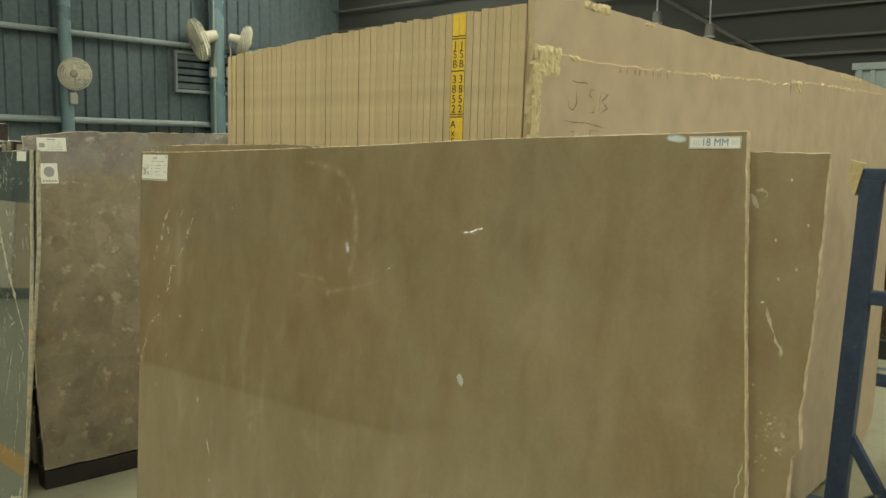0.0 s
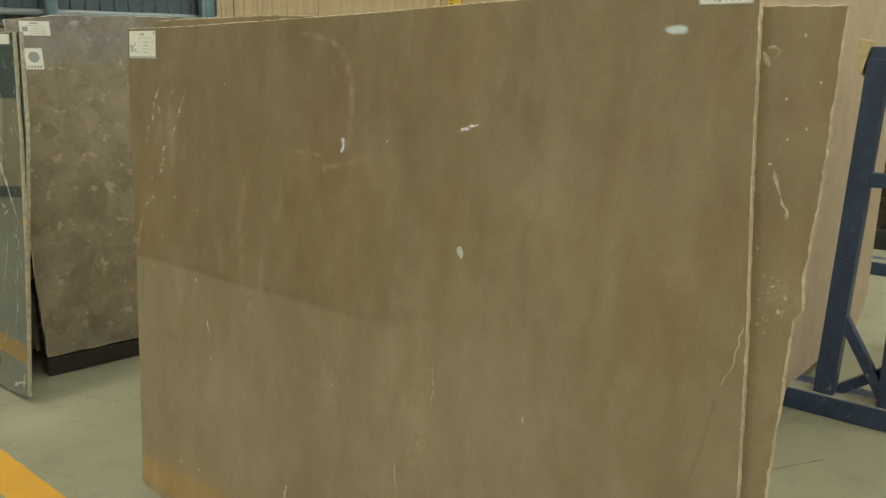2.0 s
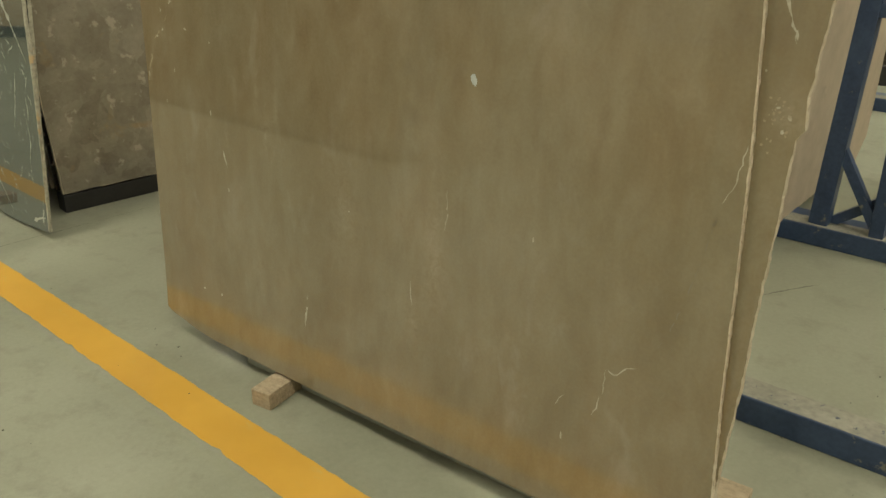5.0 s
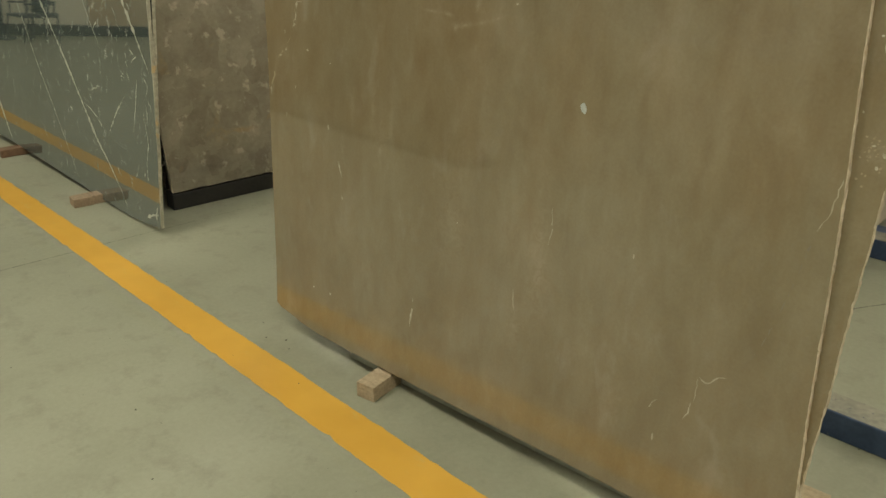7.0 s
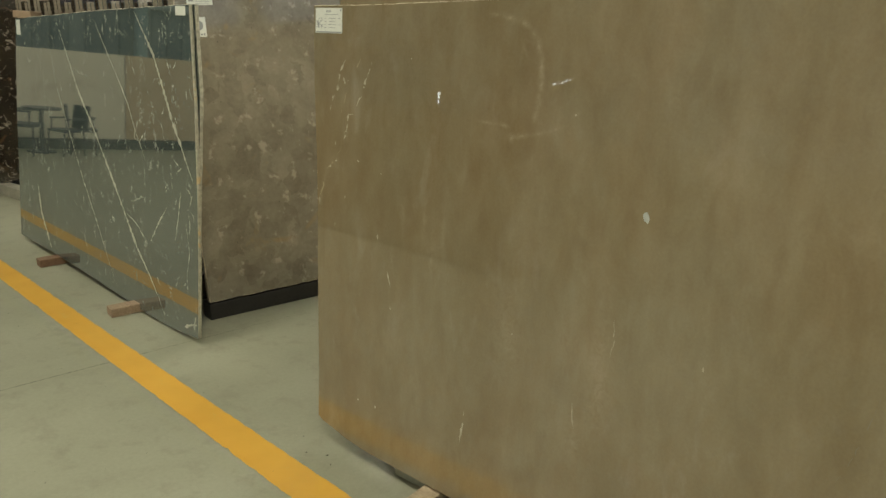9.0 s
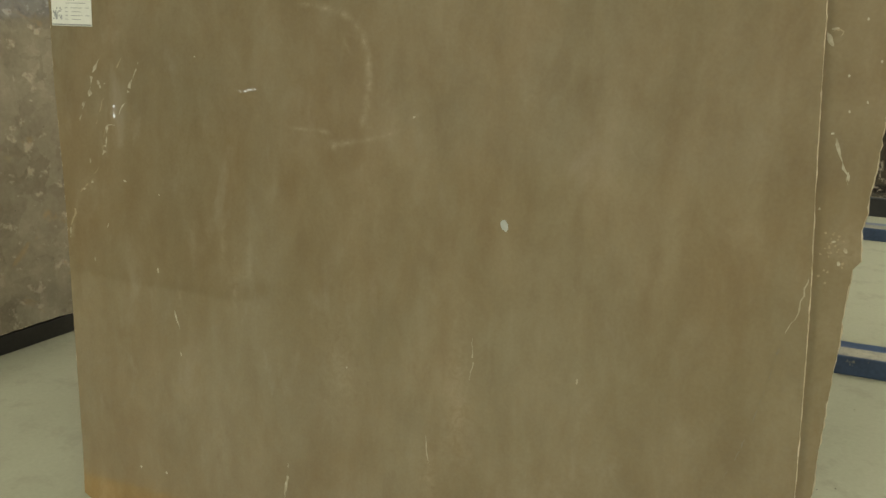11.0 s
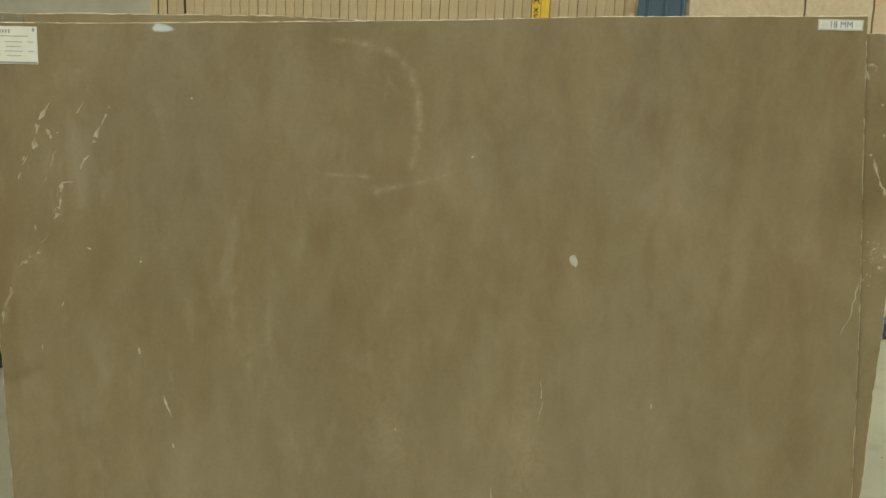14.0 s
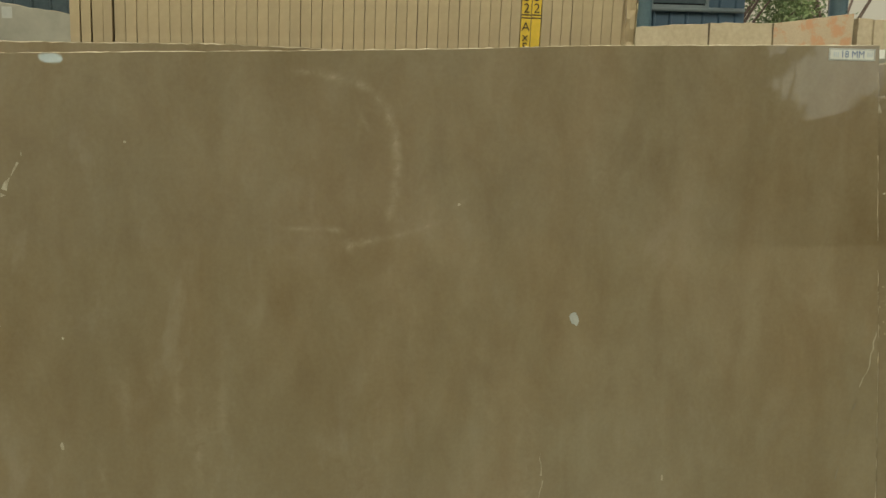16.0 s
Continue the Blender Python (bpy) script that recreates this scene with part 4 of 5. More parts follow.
def rack_frame(y, x0, x1, post, height, spread=0.0):
    """A welded frame of square tube across the stack: base beam, leaning post, top bar and braces."""
    r = thing("slab_rack", "dark blue painted square-tube slab rack, scuffed", "slab rack", None, "slab racks")
    part("base_beam", box((x0, y - 0.06, 0), (x1, y + 0.15 if post else y + 0.06, 0.096), 0.006), BLUE_STEEL, r)
    part("base_top", box((x0 + 0.006, y - 0.055, 0.0962), (x1 - 0.006, y + 0.055, 0.0972)), DUSTY_TOP, r, "dusty worn top of the beam")
    if post:
        xb, xt = post
        part("post", beam((xb, y, 0.096), (xt, y, height), 0.07, 0.085), BLUE_STEEL, r)
        part("post", beam((xb + 0.255, y, 0.096), (xb + 0.255, y, height), 0.062, 0.08), BLUE_STEEL, r)
        part("top_bar", box((xt - 0.034, y - 0.03, height - 0.005), (xt + 0.30, y + 0.03, height + 0.05), 0.005), BLUE_STEEL, r)
        part("cross_bar", box((xb + 0.05, y - 0.025, 1.045), (xb + 0.27, y + 0.025, 1.105), 0.005), BLUE_STEEL, r)
        part("brace", beam((xb + 0.04, y, 0.46), (xb + 0.25, y, 0.115), 0.045, 0.045), BLUE_STEEL, r)
        part("brace", beam((xb + 0.04, y + 0.05, 0.10), (xb + 0.30, y + 0.05, 0.29), 0.045, 0.045), BLUE_STEEL, r)
    return r


rack_frame(0.875, 0.2, 3.6, None, 0)
rack_frame(2.46, 0.2, 2.6, (1.597, 1.663), 1.57)
solid("rack_foot", box((3.60, 3.05, 0), (3.78, 3.20, 0.10), 0.006), BLUE_STEEL, "dark blue square steel foot on the concrete floor", "rack foot")

wedge = bmesh.new()
lo = [wedge.verts.new(p) for p in ((0, 0, 0.02), (0.03, 0.0, -0.05), (0.03, 0.06, -0.05), (0, 0.06, 0.02))]
hi = [wedge.verts.new(p) for p in ((0, 0, 0.10), (0.06, 0.0, 0.085), (0.06, 0.06, 0.085), (0, 0.06, 0.10))]
for q in ((0, 1, 2, 3), (7, 6, 5, 4), (0, 4, 5, 1), (1, 5, 6, 2), (2, 6, 7, 3), (3, 7, 4, 0)):
    wedge.faces.new([(lo + hi)[k] for k in q])
bmesh.ops.recalc_face_normals(wedge, faces=wedge.faces)
solid("stone_wedge", wedge, GLUE, "cream stone offcut wedged between slab and rack post", "stone offcut", pose(1.575, 2.42, 1.555))

# ---- dark green slab and the grey stack behind it ----
GLEAN = pose(-1.193, 0.150, 0.045, -3.7, 0, -2.3)
green = thing("marble_slab", "polished dark green marble slab with white veins, leaning", "marble slab", GLEAN)
part("plate", slab_mesh([(-2.71, 0.006), (-2.05, 0.010), (-1.5, 0.0), (-1.0, -0.015), (-0.6, -0.028), (-0.3, -0.025), (0, 0.0), (0.02, 0.35), (0.030, 0.7), (0.025, 1.16), (-0.004, 1.62), (-1.02, 1.587), (-2.48, 1.523), (-2.60, 0.889)], 0.018, 0.0012, 0.03, 13, 0.003, 0.0015), [GREEN, EDGE_GREEN], green)
GREEN_VEINS = [([(-1.74, 1.54), (-1.58, 1.33), (-1.44, 1.135), (-1.24, 0.94), (-1.08, 0.77), (-0.97, 0.65), (-0.85, 0.51), (-0.69, 0.325), (-0.54, 0.20), (-0.42, 0.08), (-0.36, 0.0)], 0.016),
               ([(-0.61, 1.59), (-0.40, 1.38), (-0.30, 1.22), (-0.215, 1.07), (-0.13, 0.96), (-0.037, 0.83), (0.01, 0.77)], 0.017),
               ([(-1.15, 1.55), (-0.98, 1.37), (-0.85, 1.24), (-0.73, 1.11), (-0.64, 0.96), (-0.52, 0.81)], 0.006), ([(-1.885, 1.45), (-1.79, 1.13), (-1.59, 0.83), (-1.45, 0.62), (-1.28, 0.40), (-1.115, 0.18), (-1.0, 0.02)], 0.007),
               ([(-2.27, 0.457), (-2.23, 0.25), (-2.13, 0.10), (-2.07, 0.02)], 0.022), ([(-0.30, 0.62), (-0.39, 0.54), (-0.53, 0.38)], 0.008), ([(-0.84, 0.505), (-0.73, 0.48), (-0.63, 0.44)], 0.005),
               ([(-0.14, 0.735), (-0.18, 0.58), (-0.227, 0.45)], 0.005), ([(-0.085, 0.54), (-0.068, 0.42), (-0.105, 0.30)], 0.005), ([(-0.01, 0.07), (-0.08, 0.05), (-0.15, 0.02)], 0.014), ([(-0.02, 0.11), (-0.04, 0.05), (-0.03, 0.02)], 0.012)]
for pts, w in GREEN_VEINS:
    part("vein", ribbon(pts, w, rnd=veins, rough=0.45), WHITE_VEIN, green, "bright white vein")
lace = random.Random(61)
for k in range(54):
    x, z = -2.5 * lace.random() ** 1.5 - 0.03, lace.uniform(0.15, 1.45)
    if k > 36:
        x = -lace.uniform(0.03, 0.35)
    a, long = math.radians(lace.gauss(-58 if lace.random() < 0.6 else 60, 22)), lace.uniform(0.03, 0.11)
    dx, dz = long * math.cos(a), long * math.sin(a)
    part("vein", ribbon([(x, z), (min(-0.012, x + dx * 0.5 + lace.gauss(0, 0.008)), z + dz * 0.5), (min(-0.01, x + dx), z + dz)], lace.uniform(0.002, 0.0065), rnd=lace, rough=0.5, gaps=0.1), WHITE_VEIN, green)
part("sticker", box((-0.14, -0.0008, 1.57), (-0.04, 0, 1.612)), PAPER, green, "white paper sticker")
part("sticker", box((-2.475, -0.0008, 1.42), (-2.395, 0, 1.515)), PAPER, green, "white paper sticker")
second = thing("marble_slab", "dark marble slab leaning behind the green one", "marble slab", pose(-1.2, 0.172, 0.045, -3.7, 0, -2.3))
part("plate", slab_mesh([(-2.6, 0.01), (-0.05, 0.0), (0.01, 0.75), (0.05, 1.2), (0.02, 1.62), (-2.4, 1.53)], 0.018, 0.002, 0.03, 14, 0.003, 0.001), [GREEN, EDGE_GREEN], second)
wood_block(pose(-1.925, 0.165, 0, 0, 0, -8), (0.085, 0.28, 0.050), "short brown timber block under a leaning slab", WOOD_MID)
wood_block(pose(-3.15, 0.26, 0, 0, 0, -6), (0.085, 0.32, 0.050), "dark red-brown timber block under a leaning slab", WOOD_RED)

wood_block(GLEAN @ pose(-2.33, 0.03, 1.528, 0, 1.5, 20), (0.17, 0.09, 0.045), "small timber offcut lying on the slabs' top edge", WOOD_MID)

GREY_AT = pose(-1.478, 0.392, 0.095, 0, 0, 82) @ pose(0, 0, 0, -7, 0, 0)
grey = thing("marble_slab", "grey-brown mottled marble slab standing across the aisle end", "marble slab", GREY_AT, "grey slab stack")
part("plate", slab_mesh([(0.0, 0.008), (2.9, 0.0), (2.9, 1.70), (1.0, 1.675), (0.27, 1.668), (0.02, 1.64), (0.0, 0.9), (-0.008, 0.4)], 0.02, 0.002, 0.04, 15), [GREY, EDGE], grey)
tag = part("sticker", box((0.088, -0.0008, 1.41), (0.17, 0, 1.51)), PAPER, grey, "white sticker with a round emblem")
ring = bmesh.new()
bmesh.ops.create_circle(ring, cap_ends=True, segments=20, radius=0.026, matrix=pose(0.129, -0.0011, 1.468, 90, 0, 0))
part("emblem", ring, INK, tag)
part("print", bars([(0.100 + 0.014 * k, 1.422, 0.009, 0.010) for k in range(5)]), INK, tag)
paper = part("sticker", box((0.082, -0.0008, 1.57), (0.221, 0, 1.638)), PAPER, grey, "white printed paper sticker")
part("print", bars([(0.15, 1.628, 0.04, 0.006), (0.15, 1.617, 0.09, 0.0016)] + [(0.165, 1.606 - 0.009 * i, 0.075, 0.0016) for i in range(4)] + [(0.105, 1.60, 0.026, 0.022)]), INK, paper)
for i in range(40):
    h = 1.60 + 0.02 * math.sin(i)
    solid("dark_slab", box((0, 0, 0), (0.019, 2.9, h), 0.001), [GREY, BLACK_STONE, GREY][i % 3], "dark marble slab standing in a stack", "marble slab", pose(-1.53 - 0.055 * i, 0.40, 0.095, 0, 0, -8) @ pose(0, 0, 0, 0, -7, 0), "grey slab stack")
solid("bearer_beam", box((-2.3, -0.06, 0), (0, 0.06, 0.09), 0.005), BLACK_STEEL, "black steel bearer beam under the grey slabs", "beam", pose(-1.50, 0.95, 0))
solid("bearer_beam", box((0, 0, 0), (2.8, 0.10, 0.092), 0.005), BLACK_STEEL, "black steel bearer beam under the grey slabs", "beam", pose(-1.478, 0.385, 0, 0, 0, 82))

# ---- black slab stack at the aisle's far end ----
black = thing("marble_slab", "polished black marble slab with white and rust flecks", "marble slab", pose(-5.76, 0.10, 0.11, 0, -2, 0) @ pose(0, 0, 0, 0, 0, 76), "black slab stack")
part("plate", slab_mesh([(0, 0), (1.9, 0.0), (1.9, 1.75), (0.0, 1.72)], 0.02, 0.002, 0.05, 17), [BLACK_STONE, EDGE], black)
for i in range(6):
    solid("dark_slab", box((0, 0, 0), (0.02, 1.9, 1.70), 0.001), BLACK_STONE, "black marble slab standing in a stack", "marble slab", pose(-5.83 - 0.045 * i, 0.1, 0.11, 0, -2, -14), "black slab stack")
solid("bearer_beam", box((0, 0, 0), (1.3, 0.10, 0.10), 0.004), DUSTY_TOP, "dusty dark steel bearer on the floor by the black slabs", "beam", pose(-5.66, 0.68, 0, 0, 0, 5))
solid("bearer_beam", box((-0.6, 0.3, 0), (0.1, 1.8, 0.10), 0.005), BLACK_STEEL, "black steel bearer under the black slabs", "beam", pose(-5.9, 0.05, 0, 0, 0, -14))

# ---- further slabs beyond the stack ----
for i, (x0, x1, zl, zr, mat) in enumerate(((3.5, 4.72, 2.26, 2.34, CREAM_LIGHT), (4.74, 5.45, 2.35, 2.36, CREAM_LIGHT), (5.47, 6.39, 2.36, 2.49, ORANGE_CREAM), (6.45, 6.62, 2.44, 2.435, CREAM_LIGHT), (6.64, 7.9, 2.43, 2.43, CREAM_LIGHT))):
    s = thing("marble_slab", "orange-veined cream marble slab on a far rack" if mat is ORANGE_CREAM else "cream marble slab on a far rack", "marble slab", pose(0, 7.6, 0.42, -3, 0, 0), "far cream slabs")
    part("plate", slab_mesh([(x0, -0.12), (x1, -0.10), (x1, zr - 0.42), (x0, zl - 0.42)], 0.15, 0.004, 0.08, 40 + i, 0.007), [mat, CREAM_LIGHT], s)
low = thing("marble_slab", "grey polished marble slab with a white sticker before the far cream slabs", "marble slab", pose(0, 7.3, 0.42, -3, 0, 0))
part("plate", slab_mesh([(6.5, -0.12), (8.6, -0.12), (8.6, 1.70), (6.52, 1.67)], 0.02, 0.003, 0.08, 47), [GREEN_GREY, EDGE], low)
part("vein", ribbon([(6.78, 1.66), (6.72, 1.3), (6.80, 1.0), (6.62, 0.85)], 0.02, rnd=veins), WHITE_VEIN, low, "pale vein")
part("vein", ribbon([(6.80, 1.0), (7.0, 0.5), (7.05, 0.1)], 0.014, rnd=veins), WHITE_VEIN, low, "pale vein")
part("sticker", box((6.50, -0.001, 1.575), (6.60, 0, 1.67)), PAPER, low, "white paper sticker")
far = thing("slab_rack", "dark blue steel rack with red-brown timber bearers", "slab rack", pose(0, 7.5, 0))
part("base_beam", box((3.4, -0.3, 0.05), (9.4, 0.4, 0.21), 0.01), BLUE_STEEL, far)
part("bearer", box((3.5, -0.3, 0.235), (9.3, 0.3, 0.298), 0.01), WOOD_RED, far)
part("top_rail", box((3.4, -0.31, 0.211), (9.4, 0.35, 0.234), 0.004), RAIL, far)
for x in (3.5, 6.2, 9.2):
    part("foot", box((x, -0.2, 0.0), (x + 0.12, 0.3, 0.05), 0.004), BLUE_STEEL, far)


crate = thing("metal_bin", "ribbed grey sheet metal bin behind the slab stacks", "bin", pose(-0.18, 9.0, 0))
part("body", box((0.03, 0.03, 0), (1.5, 0.9, 2.62), 0.01), RAIL, crate)
part("rim", box((0, 0, 2.62), (1.53, 0.93, 2.70), 0.01), RAIL, crate)
for k in range(11):
    part("rib", box((0.06 + 0.135 * k, 0.0, 0.05), (0.11 + 0.135 * k, 0.03, 2.62), 0.006), RAIL, crate)


# ---- fans on the pillars ----
def wall_fan(m, head, size=1.0):
    head = head @ Matrix.Diagonal((size, size, size, 1))
    f = thing("wall_fan", "off-white wall fan with a wire guard, on a pillar", "fan", m, "wall fans")
    part("bracket", box((-0.06, -0.07, -0.13), (0.06, 0.05, 0.05), 0.025), FAN_GREY, f, "grey control box")
    part("arm", tube((0, -0.04, 0.0), head @ Vector((0, 0.16, -0.06)), 0.022, 10), PLASTIC_DARK, f)
    part("motor", add_tube(bmesh.new(), (0, 0.20, 0), (0, 0.0, 0), 0.055, 18, 0.085), PLASTIC, f, m=head)
    guard = bmesh.new()
    for r, y in ((0.24, -0.05), (0.245, -0.02), (0.24, 0.01), (0.215, -0.075), (0.18, -0.09), (0.14, -0.10), (0.10, -0.105), (0.20, 0.04), (0.13, 0.05)):
        for i in range(28):
            a, b = 2 * math.pi * i / 28, 2 * math.pi * (i + 1) / 28
            add_tube(guard, (r * math.cos(a), y, r * math.sin(a)), (r * math.cos(b), y, r * math.sin(b)), 0.006, 4)
    for i in range(60):
        a = 2 * math.pi * i / 60
        c, q = math.cos(a), math.sin(a)
        add_tube(guard, (0.06 * c, -0.11, 0.06 * q), (0.215 * c, -0.075, 0.215 * q), 0.004, 3)
        add_tube(guard, (0.215 * c, -0.075, 0.215 * q), (0.24 * c, -0.02, 0.24 * q), 0.004, 3)
        add_tube(guard, (0.24 * c, -0.02, 0.24 * q), (0.13 * c, 0.05, 0.13 * q), 0.004, 3)
    part("guard", guard, PLASTIC, f, m=head)
    for i in range(3):
        blade = box((0.04, -0.008, -0.075), (0.21, 0.0, 0.075), 0.003, pose(0, -0.03, 0, 0, 120 * i, 0) @ pose(0, 0, 0, 18, 0, 0))
        part("blade", blade, PLASTIC, f, m=head)
    hub = bmesh.new()
    bmesh.ops.create_cone(hub, cap_ends=True, segments=20, radius1=0.06, radius2=0.04, depth=0.03, matrix=pose(0, -0.115, 0, 90, 0, 0))
    part("hub", hub, FAN_GREY, f, "grey hub badge", m=head)
    return f


wall_fan(pose(-10.44, 5.12, 2.46, 0, 0, 75), pose(0.02, -0.10, 0.33, 0, 0, -20))
wall_fan(pose(-10.40, 7.66, 3.05, 0, 0, 70), pose(-0.24, -0.14, 0.50, 20, 0, -95), 1.5)
wall_fan(pose(-10.40, 8.02, 3.08, 0, 0, 110), pose(0.24, -0.12, 0.52, 18, 0, 38), 1.25)
solid("cable", tube((-10.41, 7.70, 0.0), (-10.41, 7.70, 6.8), 0.02, 8), RAIL, "pale conduit running up the pillar", "conduit")

# ---- hanging lamps ----
def hanging_lamp(x, y, z, lit):
    h = thing("hanging_lamp", "hall lamp hanging from the roof on a rod", "lamp", pose(x, y, z), "hanging lamps")
    part("rod", tube((0, 0, 0.16), (0, 0, ROOF_Z - z), 0.008, 6), TRUSS, h)
    shell = bmesh.new()
    bmesh.ops.create_cone(shell, cap_ends=False, segments=20, radius1=0.22, radius2=0.08, depth=0.16, matrix=pose(0, 0, 0.10))
    bmesh.ops.solidify(shell, geom=list(shell.faces), thickness=0.005)
    part("shade", shell, TRUSS, h)
    disc = bmesh.new()
    bmesh.ops.create_uvsphere(disc, u_segments=16, v_segments=10, radius=0.18, matrix=pose(0, 0, -0.02) @ Matrix.Diagonal((1, 1, 0.34, 1)))
    part("glow_face", disc, LAMP_FACE if lit else GLASS_DARK, h)


for x, y, z, lit in ((-4.0, -12.4, 3.72, True),):
    hanging_lamp(x, y, z, lit)


def rod_lamp(x, y, z):
    """A small unlit lamp canister on a long rod."""
    h = thing("hanging_lamp", "small dark lamp canister on a thin rod, unlit", "lamp", pose(x, y, z), "hanging lamps")
    part("rod", tube((0, 0, 0.1), (0, 0, ROOF_Z - z), 0.009, 6), RAIL, h)
    part("canister", tube((0, 0, -0.03), (0, 0, 0.10), 0.055, 16, 0.045), TRUSS, h)
    part("rim", tube((0, 0, -0.045), (0, 0, -0.03), 0.062, 16), RAIL, h)


for x, y, z in ((-2.09, 8.0, 3.22), (-1.44, 8.0, 3.02), (-2.96, 8.0, 3.43)):
    rod_lamp(x, y, z)

# ---- the other side of the aisle, which the polished faces mirror ----
for i, (y0, y1, mat, lab) in enumerate(((-2.66, 0.75, BEIGE, "beige polished marble slab leaning at the hall's end"), (-5.1, -2.68, RUST, "yellow-brown marble slab leaning at the hall's end"))):
    s = thing("marble_slab", lab, "marble slab", pose(-9.7, y0, 0.14, 0, -3, 0) @ pose(0, 0, 0, 0, 0, 90))
    part("plate", slab_mesh(rect(0, 0, y1 - y0, 1.19), 0.02, 0.002, 0.06, 50 + i), [mat, EDGE], s)
solid("bearer_beam", box((-10.0, -5.2, 0), (-9.6, 0.85, 0.135), 0.005), BLACK_STEEL, "black steel bearer under leaning slabs", "beam")


def chair(m):
    c = thing("chair", "dark plastic office chair with arms and a rounded back", "chair", m, "visitor chairs")
    part("seat", box((-0.23, -0.22, 0.42), (0.23, 0.22, 0.47), 0.02), CHAIR, c)
    part("backrest", box((-0.22, 0.19, 0.50), (0.22, 0.23, 0.92), 0.02, pose(0, 0.02, 0, -6, 0, 0)), CHAIR, c)
    for x in (-0.21, 0.21):
        for y in (-0.2, 0.2):
            part("leg", tube((x, y, 0.43), (x * 1.08, y * 1.1, 0), 0.014, 8), CHAIR, c)
        part("armrest", box((x - 0.02, -0.18, 0.64), (x + 0.02, 0.2, 0.67), 0.008), CHAIR, c)
        part("arm_post", tube((x, -0.15, 0.44), (x, -0.15, 0.65), 0.012, 8), CHAIR, c)
    return c


seat = chair(pose(-9.0, -1.12, 0, 0, 0, 35) @ Matrix.Scale(0.85, 4))
for x, y, a in ((-8.95, -1.62, 160), (-9.1, -1.90, 20)):
    copy_thing(seat, pose(x, y, 0, 0, 0, a) @ Matrix.Scale(0.85, 4))
table = thing("side_table", "small dark round table between the visitor chairs", "table", pose(-9.25, -1.40, 0))
part("tabletop", tube((0, 0, 0.56), (0, 0, 0.585), 0.24, 24), CHAIR, table)
part("stem", tube((0, 0, 0.02), (0, 0, 0.56), 0.025, 12), CHAIR, table)
part("foot", tube((0, 0, 0), (0, 0, 0.02), 0.18, 20), CHAIR, table)

for i in range(6):
    x0, y0 = -6.2 + i * 2.3, (-3.0 if i < 2 else -3.5)
    s = thing("marble_slab", "dull brown marble slab in the opposite row", "marble slab", pose(0, y0, 0.06 if i < 2 else 0.003, 4, 0, 0) @ pose(0, 0, 0, 0, 0, 180), "opposite slabs")
    part("plate", slab_mesh(rect(-x0 - 2.28, 0, -x0, 1.12 + 0.04 * (i % 2)), 0.02, 0.002, 0.06, 60 + i), [OPPOSITE if i < 2 else PALE_OPPOSITE, EDGE], s)
    solid("bearer_beam", box((x0, y0 - 0.4, 0), (x0 + 2.28, y0 - (0.02 if i < 2 else 0.06), 0.059), 0.005), BLACK_STEEL, "low steel bearer in the opposite row", "beam")


# ---- trees outside ----
def tree(m, height, spread, seed):
    r = random.Random(seed)
    t = thing("tree", "leafy green tree outside the open hall side", "tree", m, "trees")
    wood = tube((0, 0, 0), (0.1, 0, height * 0.45), 0.16, 10, 0.10)
    tips = []
    for i in range(14):
        a = r.uniform(0, 2 * math.pi)
        tip = Vector((spread * r.uniform(0.3, 0.9) * math.cos(a), spread * r.uniform(0.3, 0.9) * math.sin(a), height * r.uniform(0.5, 0.98)))
        add_tube(wood, (0.08, 0, height * r.uniform(0.3, 0.45)), tip, 0.06, 6, 0.015)
        tips.append(tip)
    part("trunk", wood, BARK, t)
    verts, faces = [], []
    for i in range(8000):
        tip = r.choice(tips)
        c = tip + Vector((r.gauss(0, 0.34), r.gauss(0, 0.34), r.gauss(0, 0.30))) * spread * 0.42
        u = Vector((r.gauss(0, 1), r.gauss(0, 1), r.gauss(0, 0.6))).normalized()
        v = u.cross(Vector((r.gauss(0, 1), r.gauss(0, 1), r.gauss(0, 1)))).normalized()
        s = r.uniform(0.04, 0.075)
        k = len(verts)
        verts += [c - u * s, c + v * s * 0.45, c + u * s, c - v * s * 0.45]
        faces.append((k, k + 1, k + 2, k + 3))
    me = bpy.data.meshes.new("crown")
    me.from_pydata([tuple(p) for p in verts], [], faces)
    me.materials.append(LEAF)
    crown = new("crown", me)
    crown.parent = t


tree(pose(9.9, 19.5, -0.05), 6.4, 2.2, 3)
tree(pose(13.2, 20.5, -0.05), 6.8, 2.4, 4)
tree(pose(17.0, 20.0, -0.05), 6.0, 2.2, 5)
tree(pose(9.95, -16.4, -0.05), 5.3, 0.8, 16)
tree(pose(13.1, -16.6, -0.05), 5.3, 0.95, 12)


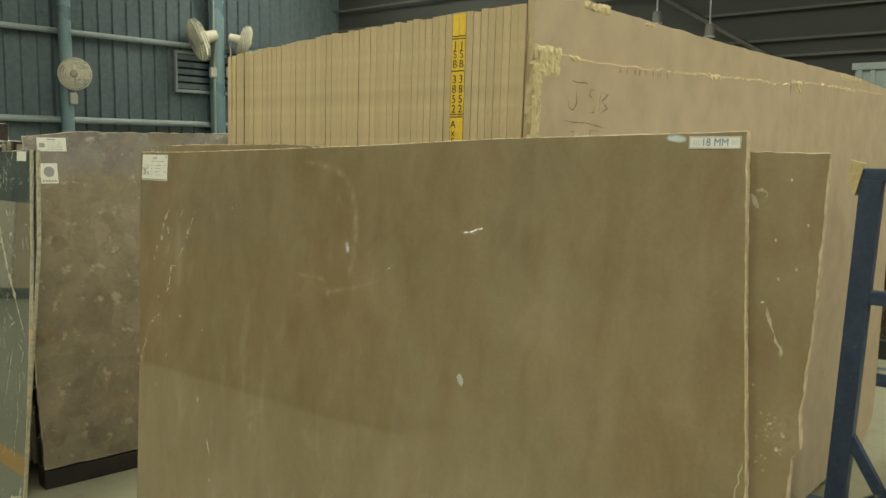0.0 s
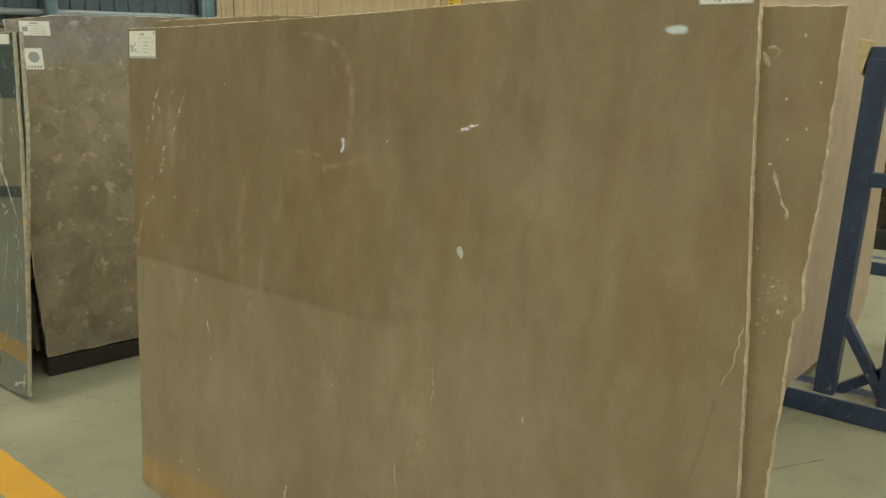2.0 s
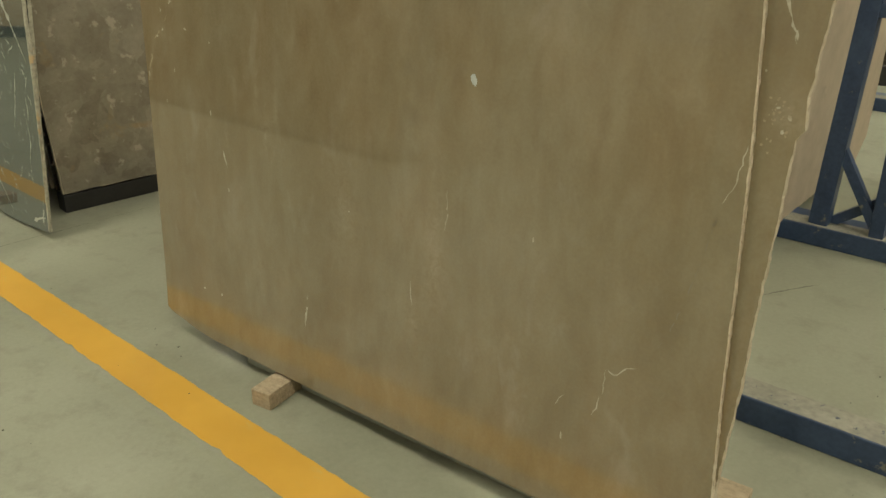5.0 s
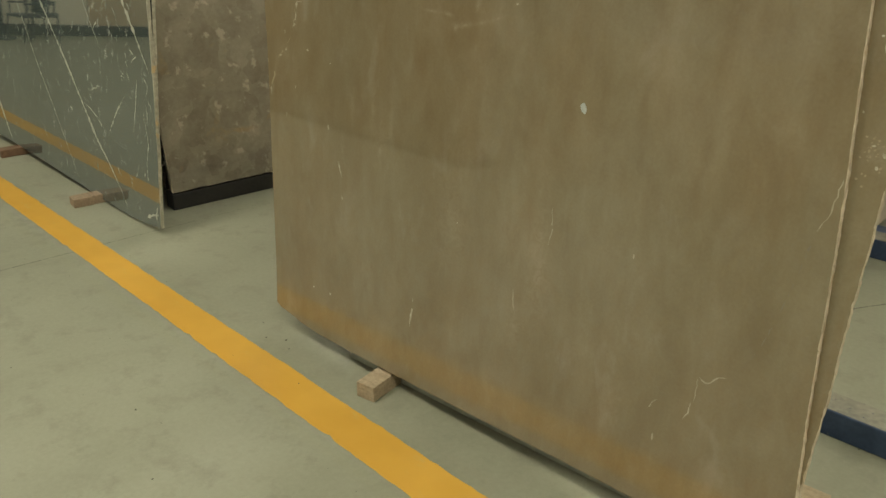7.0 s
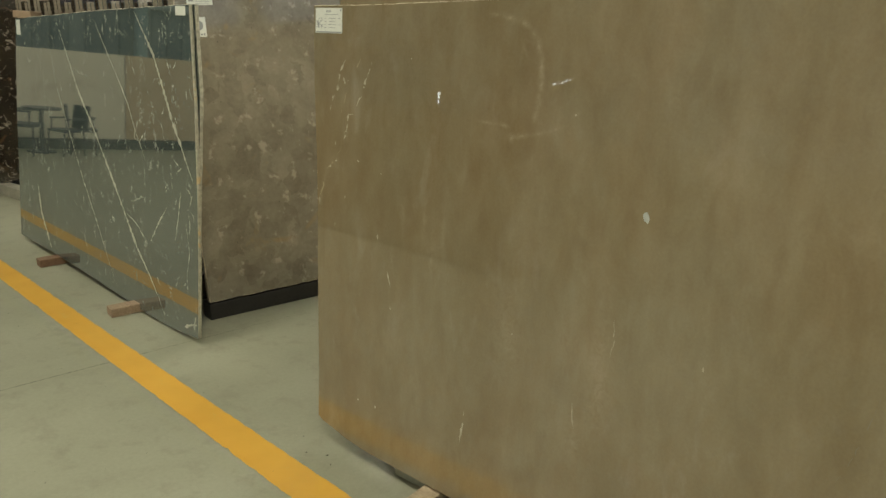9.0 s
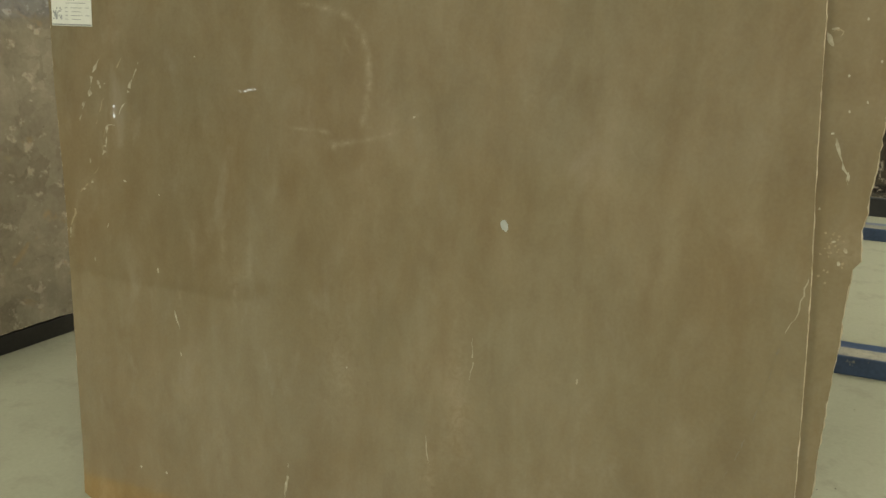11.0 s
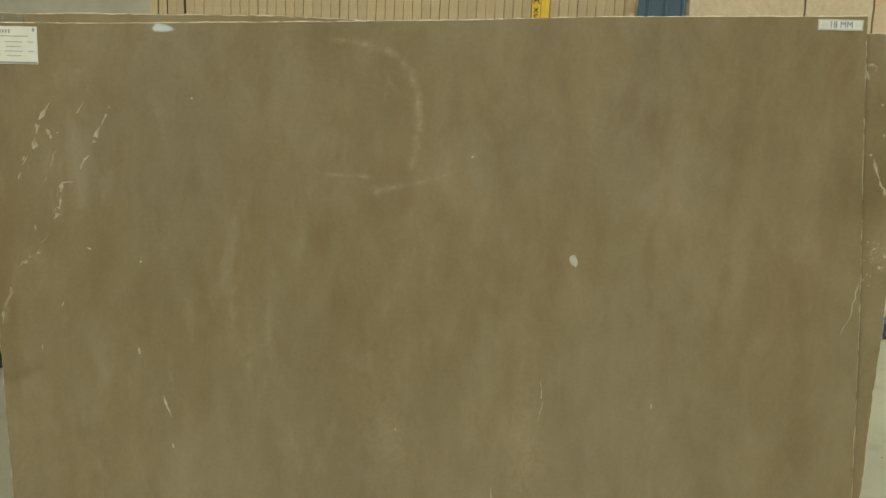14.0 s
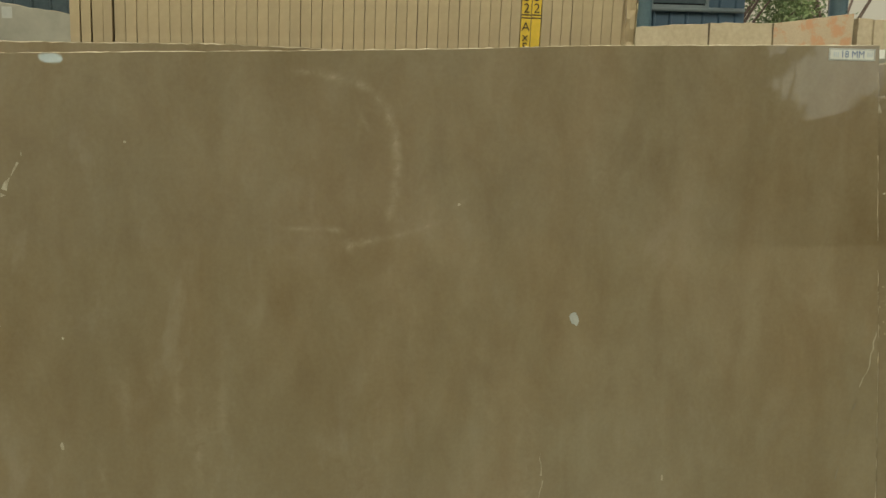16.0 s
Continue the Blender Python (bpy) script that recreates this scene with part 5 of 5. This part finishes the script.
# ---- small glowing panels, added for the bright spots mirrored in the polished slabs ----
def wall_lamp(m, spots):
    w = thing("wall_lamp", "small glowing panel added for the bright spots mirrored in the slabs", "lamp", m, "wall lamps")
    part("back_plate", box((-0.22, 0, -0.16), (0.22, 0.03, 0.16), 0.005), PLASTIC_DARK, w)
    for x, z, a, b in spots:
        part("glow_face", box((x - a, -0.02, z - b), (x + a, -0.001, z + b), 0.004), GLINT_GLOW, w)


wall_lamp(pose(-10.62, -11.1, 1.16, 0, 0, 45), [(0, 0.07, 0.055, 0.05), (0.0, -0.06, 0.085, 0.055)])
wall_lamp(pose(-9.6, -14.06, 1.80, 0, 0, 180), [(-0.19, 0.06, 0.03, 0.010), (-0.06, 0.03, 0.022, 0.012), (0.03, -0.03, 0.035, 0.016), (0.19, -0.05, 0.03, 0.010)])


# ---- pale slabs beyond the cream stack ----
pale = thing("marble_slab", "light grey polished marble slab leaning behind the stacks", "marble slab", pose(0, 4.3, 0.10, -4, 0, 0), "back slabs")
part("plate", slab_mesh([(-3.1, 0), (-0.35, 0), (-0.35, 1.86), (-1.0, 1.945), (-1.5, 2.02), (-3.1, 2.1)], 0.02, 0.003, 0.05, 71), [GREY_POLISHED, EDGE], pale)
part("sticker", box((-1.43, -0.001, 1.91), (-1.365, 0, 1.985)), PAPER, pale, "white paper sticker")

for i in range(5):
    b = thing("marble_slab", "black polished marble slab on a rack behind the cream stack", "marble slab", pose(0, 6.2 + 0.05 * i, 0.16, -4, 0, 0), "far black slabs")
    part("plate", slab_mesh([(0.8, 0), (2.75, 0), (2.75, 1.75), (0.8, 1.72)], 0.02, 0.003, 0.06, 80 + i), [BLACK_STONE, EDGE], b)
rack_frame(5.3, 0.9, 3.0, (1.75, 1.80), 1.55)
solid("bearer_beam", box((0.8, 6.15, 0), (2.8, 6.6, 0.158), 0.005), BLACK_STEEL, "black steel bearer under black slabs", "beam")
tree(pose(18.0, 6.6, -0.05), 6.9, 1.1, 8)
tree(pose(24.0, 11.5, -0.05), 5.2, 2.0, 9)
